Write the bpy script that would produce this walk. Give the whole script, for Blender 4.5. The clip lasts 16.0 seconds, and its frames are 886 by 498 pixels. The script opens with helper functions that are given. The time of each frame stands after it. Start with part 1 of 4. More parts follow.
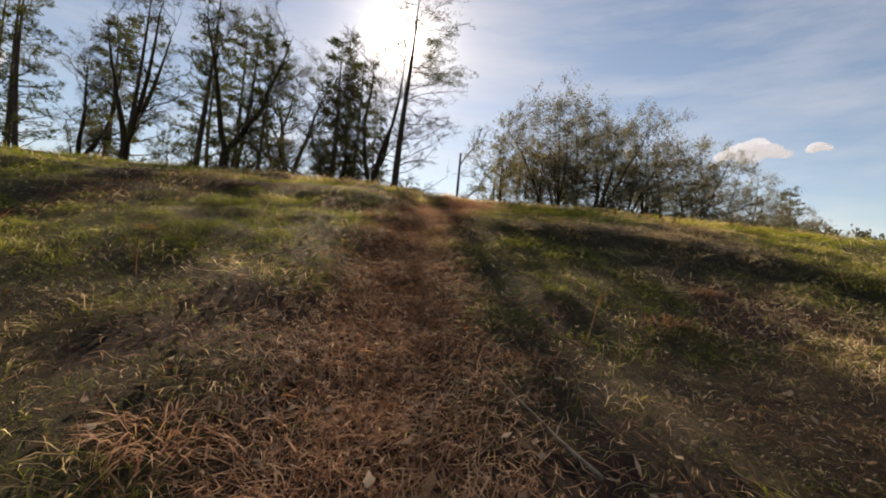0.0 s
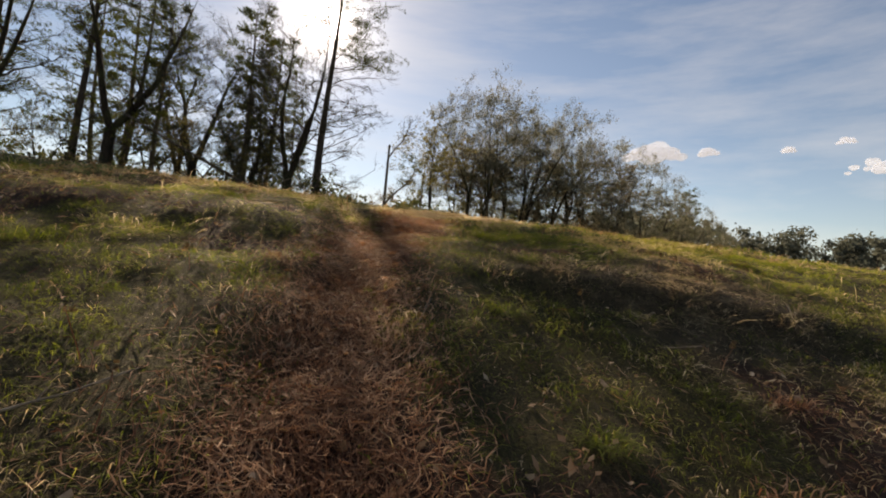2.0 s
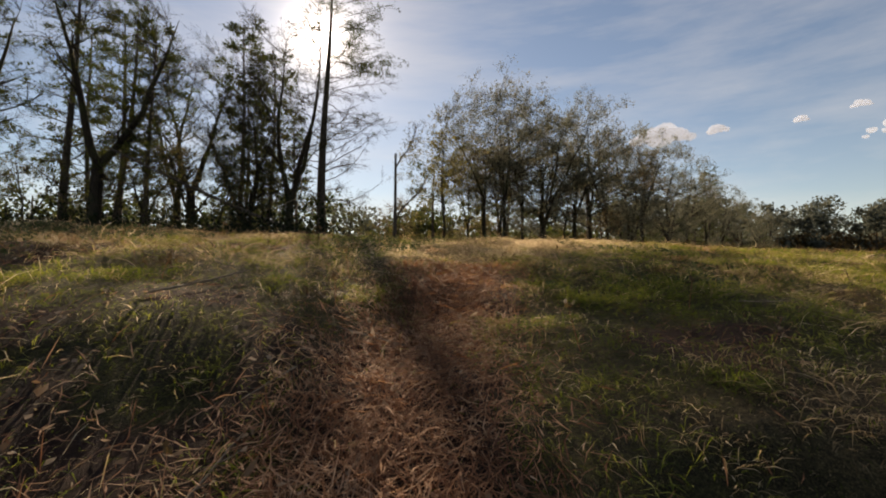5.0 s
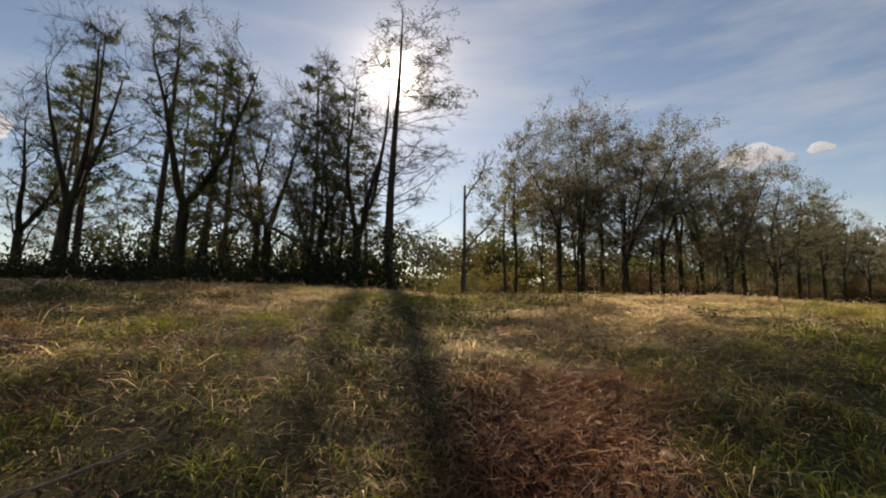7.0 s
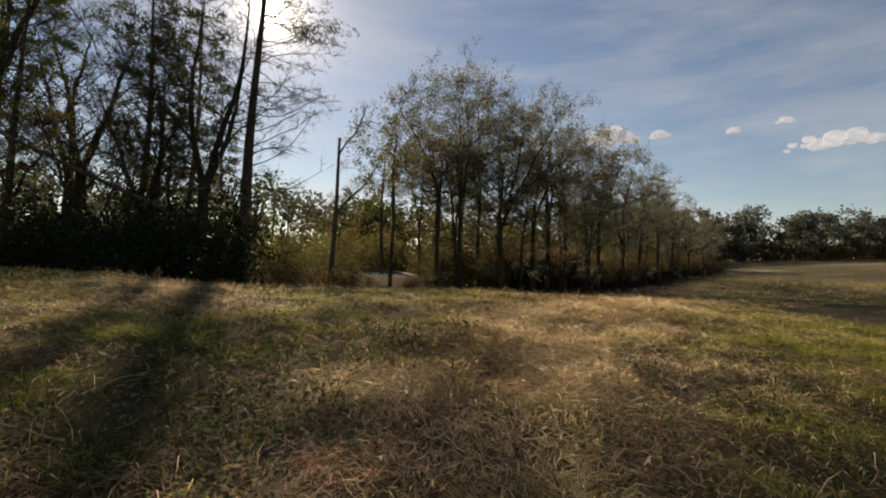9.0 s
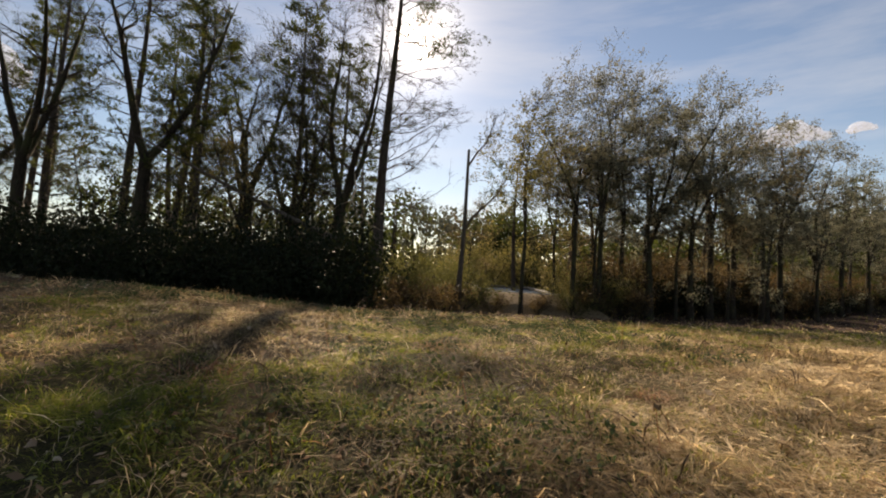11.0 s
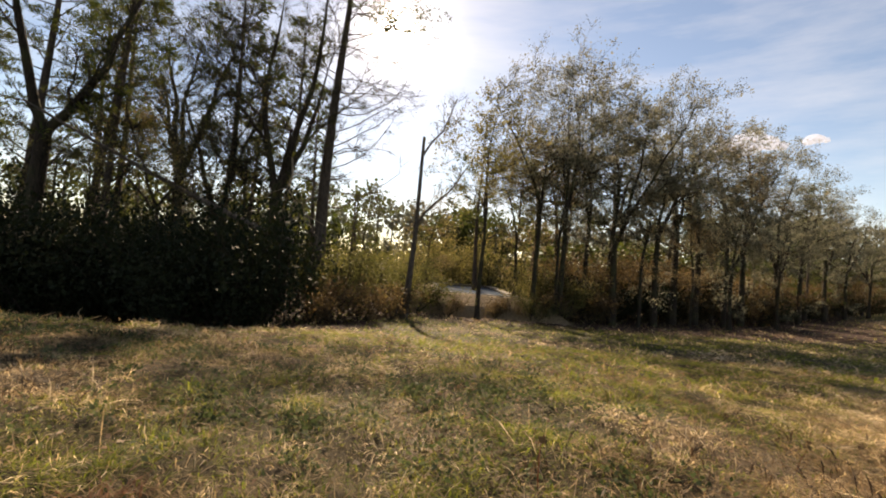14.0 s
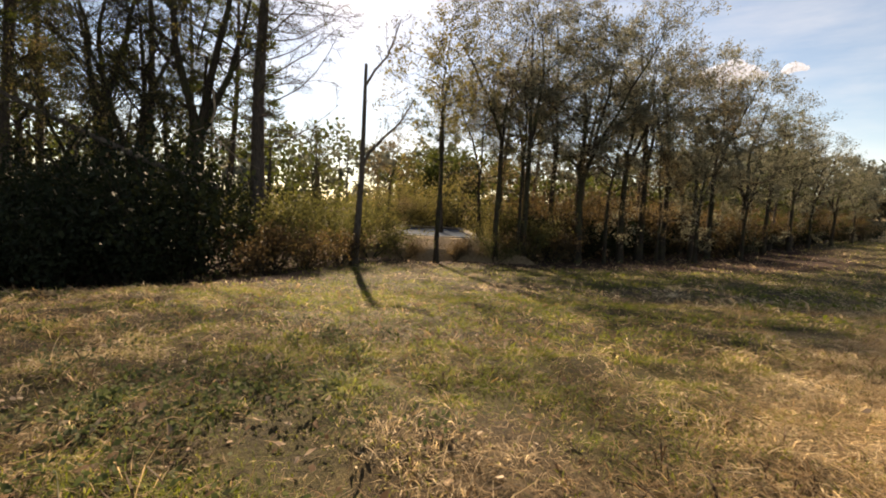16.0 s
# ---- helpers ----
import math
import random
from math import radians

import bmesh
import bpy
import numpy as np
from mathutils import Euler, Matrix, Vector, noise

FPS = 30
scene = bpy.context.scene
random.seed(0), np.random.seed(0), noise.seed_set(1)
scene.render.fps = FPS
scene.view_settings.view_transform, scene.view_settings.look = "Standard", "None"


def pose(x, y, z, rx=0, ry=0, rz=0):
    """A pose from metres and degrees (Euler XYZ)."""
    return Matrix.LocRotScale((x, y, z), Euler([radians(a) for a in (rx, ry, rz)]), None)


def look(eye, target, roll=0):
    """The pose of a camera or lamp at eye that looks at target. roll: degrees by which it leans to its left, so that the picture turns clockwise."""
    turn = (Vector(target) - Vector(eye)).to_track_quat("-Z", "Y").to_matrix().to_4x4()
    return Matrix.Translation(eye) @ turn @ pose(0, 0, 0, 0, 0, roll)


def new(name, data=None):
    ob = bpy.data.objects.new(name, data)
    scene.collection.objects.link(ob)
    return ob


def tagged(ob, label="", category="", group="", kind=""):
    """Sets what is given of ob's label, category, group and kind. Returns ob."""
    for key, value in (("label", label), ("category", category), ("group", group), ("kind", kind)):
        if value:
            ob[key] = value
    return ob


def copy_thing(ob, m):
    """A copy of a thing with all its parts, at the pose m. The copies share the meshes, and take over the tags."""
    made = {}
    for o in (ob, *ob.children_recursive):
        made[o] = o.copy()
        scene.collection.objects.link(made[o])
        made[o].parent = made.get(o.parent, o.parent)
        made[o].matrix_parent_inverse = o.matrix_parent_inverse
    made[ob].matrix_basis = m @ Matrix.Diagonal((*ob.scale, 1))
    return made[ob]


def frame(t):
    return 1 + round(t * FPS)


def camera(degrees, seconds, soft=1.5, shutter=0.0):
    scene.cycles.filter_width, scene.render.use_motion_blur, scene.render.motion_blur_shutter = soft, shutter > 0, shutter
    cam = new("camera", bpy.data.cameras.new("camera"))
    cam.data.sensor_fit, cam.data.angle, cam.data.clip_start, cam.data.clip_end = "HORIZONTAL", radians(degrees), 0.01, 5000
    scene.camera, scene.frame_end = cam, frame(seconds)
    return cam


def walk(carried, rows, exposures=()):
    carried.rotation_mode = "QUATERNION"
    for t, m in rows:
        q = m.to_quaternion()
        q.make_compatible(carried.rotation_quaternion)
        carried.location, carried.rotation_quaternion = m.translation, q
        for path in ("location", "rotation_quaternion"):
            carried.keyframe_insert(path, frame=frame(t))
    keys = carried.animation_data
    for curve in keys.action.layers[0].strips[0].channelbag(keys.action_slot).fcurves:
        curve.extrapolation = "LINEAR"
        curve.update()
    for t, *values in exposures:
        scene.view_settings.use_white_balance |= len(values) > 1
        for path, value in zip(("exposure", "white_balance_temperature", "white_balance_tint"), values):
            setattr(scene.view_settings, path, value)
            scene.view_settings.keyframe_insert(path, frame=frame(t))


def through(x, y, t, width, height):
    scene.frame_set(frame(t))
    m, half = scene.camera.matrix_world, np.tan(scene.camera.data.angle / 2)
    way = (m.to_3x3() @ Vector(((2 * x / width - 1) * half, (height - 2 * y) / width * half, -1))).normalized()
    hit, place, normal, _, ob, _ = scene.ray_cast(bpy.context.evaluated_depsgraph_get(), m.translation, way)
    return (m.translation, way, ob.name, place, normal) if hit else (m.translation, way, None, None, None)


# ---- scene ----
cam = camera(90.0, 16.0, soft=2.0)
# seconds, eye x y z, tilt, lean, heading
PATH = [
    (0, 0.000, -0.000, 1.500, 93.12, -4.83, -0.00),
    (0.5, -0.150, 0.436, 1.805, 95.06, -3.95, -0.58),
    (1, -0.138, 0.897, 1.947, 97.55, -1.51, -1.34),
    (1.5, -0.184, 1.475, 2.035, 95.98, 1.40, -3.66),
    (2, -0.276, 2.043, 2.289, 92.70, -4.86, -9.75),
    (2.5, -0.265, 2.661, 2.401, 93.75, -3.85, -7.89),
    (3, -0.395, 3.159, 2.633, 95.37, -1.57, -5.81),
    (3.5, -0.438, 3.638, 2.819, 94.26, -1.04, -6.81),
    (4, -0.347, 4.126, 2.990, 95.02, 2.57, -5.57),
    (4.2, -0.344, 4.327, 3.013, 94.49, 1.86, -6.59),
    (6.3, -0.220, 6.104, 3.425, 92.63, -1.40, -8.46),
    (6.5, -0.183, 6.320, 3.480, 93.74, -1.77, -8.86),
    (7, -0.187, 6.954, 3.761, 96.78, -0.43, 1.26),
    (7.5, -0.170, 7.640, 3.917, 94.00, -1.16, -4.85),
    (8, 0.147, 8.165, 4.096, 93.97, -1.49, -14.52),
    (8.5, 0.304, 8.761, 4.197, 95.05, 2.26, -15.60),
    (9, 0.339, 9.380, 4.489, 91.59, -2.00, -14.43),
    (9.5, 0.482, 9.733, 4.542, 92.49, -1.25, -8.24),
    (9.7, 0.465, 9.917, 4.586, 92.85, -0.23, -2.04),
    (11.8, 1.134, 12.193, 4.771, 92.16, -3.30, 3.23),
    (12, 1.123, 12.383, 4.843, 91.39, -3.48, -3.97),
    (12.5, 1.289, 12.627, 4.906, 90.45, -5.96, -12.91),
    (13, 1.642, 13.089, 4.986, 92.15, -3.18, -11.73),
    (13.5, 1.875, 13.664, 5.022, 93.05, -1.53, -6.06),
    (14, 2.106, 14.094, 5.073, 92.17, -4.74, -0.87),
    (14.5, 2.627, 14.506, 5.099, 92.01, -6.27, -4.69),
    (15, 3.067, 15.016, 5.103, 88.48, -4.17, -7.31),
    (15.5, 3.435, 15.477, 5.170, 83.72, -2.37, -5.34),
    (16, 3.885, 15.695, 5.117, 84.90, -2.81, -3.27),
]
walk(cam, [(r[0], pose(*r[1:])) for r in PATH],
     [(0, 1.28, 8050, 16), (4.2, 1.08, 7950, 16), (7.6, 1.0, 7800, 15), (8.0, 1.18, 7700, 15), (8.5, 0.82, 7700, 15), (9.7, 0.92, 7700, 15), (11.8, 1.40, 7750, 17), (16, 1.72, 8500, 18)])

# ---------------------------------------------------------------- light
SUN_AZ, SUN_EL = radians(-8.0), radians(27.6)
SUN_DIR = Vector((math.sin(SUN_AZ) * math.cos(SUN_EL), math.cos(SUN_AZ) * math.cos(SUN_EL), math.sin(SUN_EL)))


class Nodes:
    """Short hand for building node trees."""

    def __init__(self, tree):
        self.tree = tree
        tree.nodes.clear()

    def add(self, kind, inputs=None, **attrs):
        n = self.tree.nodes.new(kind)
        for k, v in attrs.items():
            setattr(n, k, v)
        for k, v in (inputs or {}).items():
            if isinstance(v, bpy.types.NodeSocket):
                self.tree.links.new(v, n.inputs[k])
            else:
                n.inputs[k].default_value = v
        return n

    def ramp(self, fac, stops):
        n = self.tree.nodes.new("ShaderNodeValToRGB")
        el = n.color_ramp.elements
        while len(el) < len(stops):
            el.new(0.5)
        for e, (p, c) in zip(el, stops):
            e.position = p
            e.color = (*c, 1) if isinstance(c, tuple) else (c, c, c, 1)
        self.tree.links.new(fac, n.inputs[0])
        return n.outputs[0]

    def mix(self, fac, a, b, blend="MIX"):
        n = self.tree.nodes.new("ShaderNodeMix")
        n.data_type, n.blend_type = "RGBA", blend
        for i, v in ((0, fac), (6, a), (7, b)):
            if isinstance(v, bpy.types.NodeSocket):
                self.tree.links.new(v, n.inputs[i])
            elif i == 0:
                n.inputs[i].default_value = v
            else:
                n.inputs[i].default_value = (*v, 1)
        return n.outputs[2]

    def math(self, op, a, b=0.0, clamp=False):
        n = self.tree.nodes.new("ShaderNodeMath")
        n.operation, n.use_clamp = op, clamp
        for i, v in ((0, a), (1, b)):
            if isinstance(v, bpy.types.NodeSocket):
                self.tree.links.new(v, n.inputs[i])
            else:
                n.inputs[i].default_value = v
        return n.outputs[0]


def build_world():
    w = bpy.data.worlds.new("sky")
    w.use_nodes = True
    scene.world = w
    g = Nodes(w.node_tree)
    sky = g.add("ShaderNodeTexSky", sky_type="NISHITA", sun_disc=False, sun_elevation=SUN_EL, sun_rotation=SUN_AZ,
                altitude=100, air_density=1.0, dust_density=0.10, ozone_density=1.8)
    co = g.add("ShaderNodeTexCoord").outputs["Generated"]
    # thin high veil, streaked
    mp = g.add("ShaderNodeMapping", {"Vector": co, "Scale": (1.2, 2.6, 9.0), "Rotation": (0.1, 0.25, 0.5)}).outputs[0]
    n1 = g.add("ShaderNodeTexNoise", {"Vector": mp, "Scale": 1.5, "Detail": 6.0, "Roughness": 0.6}).outputs[0]
    veil = g.ramp(n1, [(0.42, 0.0), (0.75, 0.32)])
    # sun disc and a painted glow round it, standing in for camera bloom
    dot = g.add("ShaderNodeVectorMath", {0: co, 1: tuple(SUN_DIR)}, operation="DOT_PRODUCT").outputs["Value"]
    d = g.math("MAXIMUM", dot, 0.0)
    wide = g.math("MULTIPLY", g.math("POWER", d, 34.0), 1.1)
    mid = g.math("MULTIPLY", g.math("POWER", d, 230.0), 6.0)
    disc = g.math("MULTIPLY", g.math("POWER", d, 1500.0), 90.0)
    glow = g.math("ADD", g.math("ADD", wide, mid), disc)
    col = g.mix(veil, sky.outputs[0], (7.5, 7.8, 8.2))
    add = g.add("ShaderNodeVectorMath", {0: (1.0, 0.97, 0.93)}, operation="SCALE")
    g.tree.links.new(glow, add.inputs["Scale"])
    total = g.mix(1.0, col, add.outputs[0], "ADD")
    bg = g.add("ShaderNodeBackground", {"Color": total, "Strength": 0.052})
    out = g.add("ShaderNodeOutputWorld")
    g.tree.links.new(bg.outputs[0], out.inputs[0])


build_world()
sun_data = bpy.data.lights.new("sun", "SUN")
sun_data.energy, sun_data.angle, sun_data.color = 5.0, radians(0.6), (1.0, 0.87, 0.69)
sun_ob = new("sun", sun_data)
sun_ob.matrix_world = look(SUN_DIR * 200, (0, 0, 0))


# ---------------------------------------------------------------- materials


def material(name):
    m = bpy.data.materials.new(name)
    m.use_nodes = True
    return m, Nodes(m.node_tree)


def finish(g, shader):
    out = g.add("ShaderNodeOutputMaterial")
    g.tree.links.new(shader, out.inputs[0])


def bump_of(g, height, strength, distance):
    return g.add("ShaderNodeBump", {"Height": height, "Strength": strength, "Distance": distance}).outputs[0]


def leaf_material(name, colours, through=0.4, rough=0.7, gloss=0.1):
    """Leaves or blades: colour by island, half of the light passes through."""
    m, g = material(name)
    rnd = g.add("ShaderNodeNewGeometry").outputs["Random Per Island"]
    pos = g.add("ShaderNodeNewGeometry").outputs["Position"]
    n = g.add("ShaderNodeTexNoise", {"Vector": pos, "Scale": 0.7, "Detail": 3.0}).outputs[0]
    n2 = g.add("ShaderNodeTexNoise", {"Vector": pos, "Scale": 3.2, "Detail": 2.0}).outputs[0]
    f = g.math("ADD", g.math("MULTIPLY", rnd, 0.55), g.math("MULTIPLY", g.math("SUBTRACT", g.math("ADD", n, g.math("MULTIPLY", n2, 0.7)), 0.68), 1.25), True)
    k = len(colours)
    col = g.ramp(f, [(i / (k - 1), c) for i, c in enumerate(colours)])
    p = g.add("ShaderNodeBsdfPrincipled", {"Base Color": col, "Roughness": rough, "Specular IOR Level": gloss})
    bright = g.add("ShaderNodeHueSaturation", {"Color": col, "Saturation": 1.15, "Value": 1.25}).outputs[0]
    t = g.add("ShaderNodeBsdfTranslucent", {"Color": bright})
    s = g.add("ShaderNodeMixShader", {0: through, 1: p.outputs[0], 2: t.outputs[0]})
    finish(g, s.outputs[0])
    return m


def bark_material(name, dark, light, moss=0.0):
    m, g = material(name)
    co = g.add("ShaderNodeTexCoord").outputs["Object"]
    mp = g.add("ShaderNodeMapping", {"Vector": co, "Scale": (9.0, 9.0, 1.6)}).outputs[0]
    n = g.add("ShaderNodeTexNoise", {"Vector": mp, "Scale": 1.6, "Detail": 8.0, "Roughness": 0.7}).outputs[0]
    big = g.add("ShaderNodeTexNoise", {"Vector": co, "Scale": 0.8, "Detail": 3.0}).outputs[0]
    col = g.mix(g.ramp(n, [(0.35, 0.0), (0.7, 1.0)]), dark, light)
    col = g.mix(g.math("MULTIPLY", g.ramp(big, [(0.45, 0.0), (0.7, 1.0)]), moss), col, (0.08, 0.10, 0.03))
    p = g.add("ShaderNodeBsdfPrincipled", {"Base Color": col, "Roughness": 0.95, "Specular IOR Level": 0.12, "Normal": bump_of(g, n, 0.9, 0.04)})
    finish(g, p.outputs[0])
    return m


def ground_material():
    m, g = material("turf")
    pos = g.add("ShaderNodeNewGeometry").outputs["Position"]
    att = g.add("ShaderNodeAttribute", attribute_name="cover").outputs["Color"]
    sep = g.add("ShaderNodeSeparateColor", {0: att})
    soil, green, pale = sep.outputs[0], sep.outputs[1], sep.outputs[2]
    fine = g.add("ShaderNodeTexNoise", {"Vector": pos, "Scale": 30.0, "Detail": 8.0, "Roughness": 0.75}).outputs[0]
    mid = g.add("ShaderNodeTexNoise", {"Vector": pos, "Scale": 3.0, "Detail": 6.0, "Roughness": 0.65}).outputs[0]
    mp = g.add("ShaderNodeMapping", {"Vector": pos, "Scale": (1.0, 1.0, 1.0), "Rotation": (0, 0, 0.6)}).outputs[0]
    warp = g.mix(0.06, mp, g.add("ShaderNodeTexNoise", {"Vector": pos, "Scale": 6.0}).outputs[1], "ADD")
    strands = g.add("ShaderNodeTexWave", {"Vector": warp, "Scale": 22.0, "Distortion": 22.0, "Detail": 4.0, "Detail Scale": 3.0}).outputs[0]
    thatch = g.add("ShaderNodeTexNoise", {"Vector": pos, "Scale": 85.0, "Detail": 3.0, "Roughness": 0.6}).outputs[0]
    grass = g.ramp(mid, [(0.34, (0.022, 0.024, 0.009)), (0.5, (0.06, 0.06, 0.018)), (0.66, (0.13, 0.115, 0.036))])
    dry = g.ramp(mid, [(0.34, (0.034, 0.023, 0.013)), (0.5, (0.095, 0.068, 0.038)), (0.66, (0.23, 0.17, 0.10))])
    dry = g.mix(g.math("MULTIPLY", pale, 0.95), dry, g.ramp(fine, [(0.3, (0.28, 0.20, 0.115)), (0.7, (0.74, 0.6, 0.4))]))
    earth = g.ramp(fine, [(0.3, (0.020, 0.010, 0.008)), (0.55, (0.060, 0.032, 0.023)), (0.75, (0.16, 0.092, 0.066))])
    turf = g.mix(g.ramp(green, [(0.3, 0.0), (0.7, 1.0)]), dry, grass)
    # dark flecks: soil, and shade painted into the gaps between blades
    turf = g.mix(g.math("MULTIPLY", g.ramp(fine, [(0.40, 1.0), (0.6, 0.0)]), 0.85), turf, (0.026, 0.019, 0.011))
    turf = g.mix(g.math("MULTIPLY", g.ramp(thatch, [(0.56, 0.0), (0.68, 1.0)]), 0.5), turf, g.mix(green, (0.50, 0.37, 0.21), (0.25, 0.22, 0.07)))
    # finer gaps in the thatch, darkened in colour like shaded soil
    turf = g.mix(g.math("MULTIPLY", g.ramp(thatch, [(0.34, 1.0), (0.46, 0.0)]), 0.6), turf, (0.026, 0.019, 0.011))
    turf = g.mix(g.math("MULTIPLY", g.ramp(strands, [(0.7, 0.0), (1.0, 1.0)]), 0.25), turf, (0.33, 0.26, 0.14))
    col = g.mix(g.ramp(soil, [(0.25, 0.0), (0.75, 1.0)]), turf, earth)
    h = g.math("ADD", g.math("MULTIPLY", fine, 0.6), g.math("ADD", g.math("MULTIPLY", mid, 1.0), g.math("MULTIPLY", strands, 0.25)))
    p = g.add("ShaderNodeBsdfPrincipled", {"Base Color": col, "Roughness": 0.95, "Specular IOR Level": 0.15, "Normal": bump_of(g, h, 0.9, 0.2)})
    finish(g, p.outputs[0])
    return m


def plain_material(name, a, b, scale=4.0, rough=0.8, bump=0.3, dist=0.01, gloss=0.1):
    m, g = material(name)
    co = g.add("ShaderNodeTexCoord").outputs["Object"]
    n = g.add("ShaderNodeTexNoise", {"Vector": co, "Scale": scale, "Detail": 7.0, "Roughness": 0.65}).outputs[0]
    col = g.mix(g.ramp(n, [(0.3, 0.0), (0.7, 1.0)]), a, b)
    p = g.add("ShaderNodeBsdfPrincipled", {"Base Color": col, "Roughness": rough, "Specular IOR Level": gloss, "Normal": bump_of(g, n, bump, dist)})
    finish(g, p.outputs[0])
    return m


def cloud_material():
    m, g = material("cloud")
    dif = g.add("ShaderNodeBsdfDiffuse", {"Color": (0.34, 0.39, 0.48, 1)})
    tr = g.add("ShaderNodeBsdfTranslucent", {"Color": (0.34, 0.39, 0.48, 1)})
    # faint emission lifts the cloud's shaded side, in place of scattered sunlight
    glow = g.add("ShaderNodeEmission", {"Color": (0.95, 0.97, 1.0, 1), "Strength": 0.2})
    both = g.add("ShaderNodeMixShader", {0: 0.6, 1: dif.outputs[0], 2: tr.outputs[0]})
    lit = g.add("ShaderNodeAddShader", {0: both.outputs[0], 1: glow.outputs[0]})
    clear = g.add("ShaderNodeBsdfTransparent")
    finish(g, g.add("ShaderNodeMixShader", {0: 0.5, 1: clear.outputs[0], 2: lit.outputs[0]}).outputs[0])
    return m


TURF = ground_material()
BARK_PINE = bark_material("pine_bark", (0.032, 0.027, 0.023), (0.115, 0.092, 0.075))
BARK_GREY = bark_material("grey_bark", (0.014, 0.011, 0.009), (0.055, 0.043, 0.032), 0.35)
BARK_DEAD = bark_material("dead_wood", (0.03, 0.025, 0.02), (0.12, 0.10, 0.08))
NEEDLES = leaf_material("pine_needles", [(0.026, 0.036, 0.013), (0.05, 0.062, 0.02), (0.085, 0.085, 0.03)], 0.4)
LEAF_OLIVE = leaf_material("autumn_leaves", [(0.045, 0.048, 0.022), (0.08, 0.08, 0.035), (0.12, 0.10, 0.045), (0.13, 0.09, 0.045)], 0.38)
LEAF_GREEN = leaf_material("shrub_leaves", [(0.045, 0.048, 0.02), (0.08, 0.082, 0.032), (0.135, 0.122, 0.052)], 0.42)
# leaf colour pushed near black to carry the deep shade under the trees
LEAF_SHADED = leaf_material("shaded_evergreen_leaves", [(0.009, 0.012, 0.006), (0.014, 0.019, 0.008), (0.027, 0.029, 0.012)], 0.1, 0.7, 0.1)
LEAF_GREY = leaf_material("thicket_leaves", [(0.045, 0.033, 0.02), (0.09, 0.064, 0.035), (0.13, 0.10, 0.045)], 0.36)
LEAF_GROVE = leaf_material("grove_leaves", [(0.075, 0.080, 0.062), (0.118, 0.122, 0.090), (0.16, 0.156, 0.112), (0.18, 0.164, 0.122)], 0.5)
LEAF_YELLOW = leaf_material("yellowing_leaves", [(0.065, 0.064, 0.032), (0.115, 0.108, 0.042), (0.165, 0.145, 0.062), (0.17, 0.14, 0.075)], 0.45)
LEAF_RUSSET = leaf_material("russet_leaves", [(0.08, 0.066, 0.042), (0.135, 0.108, 0.062), (0.19, 0.145, 0.085)], 0.48)
# paler and greyer than near leaves: aerial haze put into the colour
LEAF_HAZED = leaf_material("hazed_far_leaves", [(0.06, 0.07, 0.06), (0.09, 0.10, 0.08), (0.12, 0.12, 0.095)], 0.35)
GRASS_GREEN = leaf_material("green_blades", [(0.05, 0.07, 0.014), (0.15, 0.175, 0.036), (0.34, 0.325, 0.09)], 0.5)
GRASS_DRY = leaf_material("dry_blades", [(0.15, 0.105, 0.06), (0.44, 0.34, 0.21), (0.84, 0.72, 0.52)], 0.62)
STRAW = leaf_material("straw", [(0.10, 0.04, 0.024), (0.27, 0.135, 0.075), (0.64, 0.43, 0.28)], 0.4)
THATCH = leaf_material("thatch", [(0.10, 0.06, 0.035), (0.26, 0.175, 0.095), (0.52, 0.40, 0.24)], 0.45)
DEAD_WEED = leaf_material("dead_weeds", [(0.03, 0.02, 0.013), (0.075, 0.05, 0.03), (0.16, 0.105, 0.062)], 0.25)
STICK_WOOD = plain_material("weathered_stick", (0.10, 0.075, 0.055), (0.30, 0.24, 0.18), 14.0, 0.9)
LITTER = leaf_material("dead_leaves", [(0.10, 0.06, 0.036), (0.24, 0.16, 0.10), (0.6, 0.5, 0.38)], 0.35, 0.9, 0.08)
WEED = leaf_material("weed_leaves", [(0.024, 0.034, 0.015), (0.06, 0.076, 0.034), (0.15, 0.155, 0.09)], 0.3, 0.8, 0.08)
CLOUD = cloud_material()

# ---------------------------------------------------------------- mesh helpers


def mesh_of(name, verts, faces, mat, smooth=False):
    """A mesh from arrays: faces is one array (n, k) or a list of such arrays."""
    verts = np.asarray(verts, dtype=np.float32).reshape(-1, 3)
    groups = [f for f in (faces if isinstance(faces, list) else [faces]) if len(f)]
    me = bpy.data.meshes.new(name)
    me.vertices.add(len(verts))
    me.vertices.foreach_set("co", verts.ravel())
    loops = np.concatenate([np.asarray(f).ravel() for f in groups]).astype(np.int32)
    sizes = np.concatenate([np.full(len(f), np.asarray(f).shape[1]) for f in groups]).astype(np.int32)
    starts = np.concatenate([[0], np.cumsum(sizes)[:-1]]).astype(np.int32)
    me.loops.add(len(loops))
    me.loops.foreach_set("vertex_index", loops)
    me.polygons.add(len(sizes))
    me.polygons.foreach_set("loop_start", starts)
    me.polygons.foreach_set("use_smooth", np.full(len(sizes), smooth))
    me.update(calc_edges=True)
    me.validate()
    me.materials.append(mat)
    return me


def mesh_part(name, geo, mat, parent=None, label="", smooth=False):
    ob = new(name, mesh_of(name, geo[0], geo[1], mat, smooth))
    if parent is not None:
        ob.parent = parent
    if label:
        tagged(ob, label)
    return ob


def part(name, bm, mat, parent=None, label=""):
    me = bpy.data.meshes.new(name)
    bm.to_mesh(me)
    bm.free()
    me.materials.append(mat)
    ob = new(name, me)
    if parent is not None:
        ob.parent = parent
    if label:
        tagged(ob, label)
    return ob


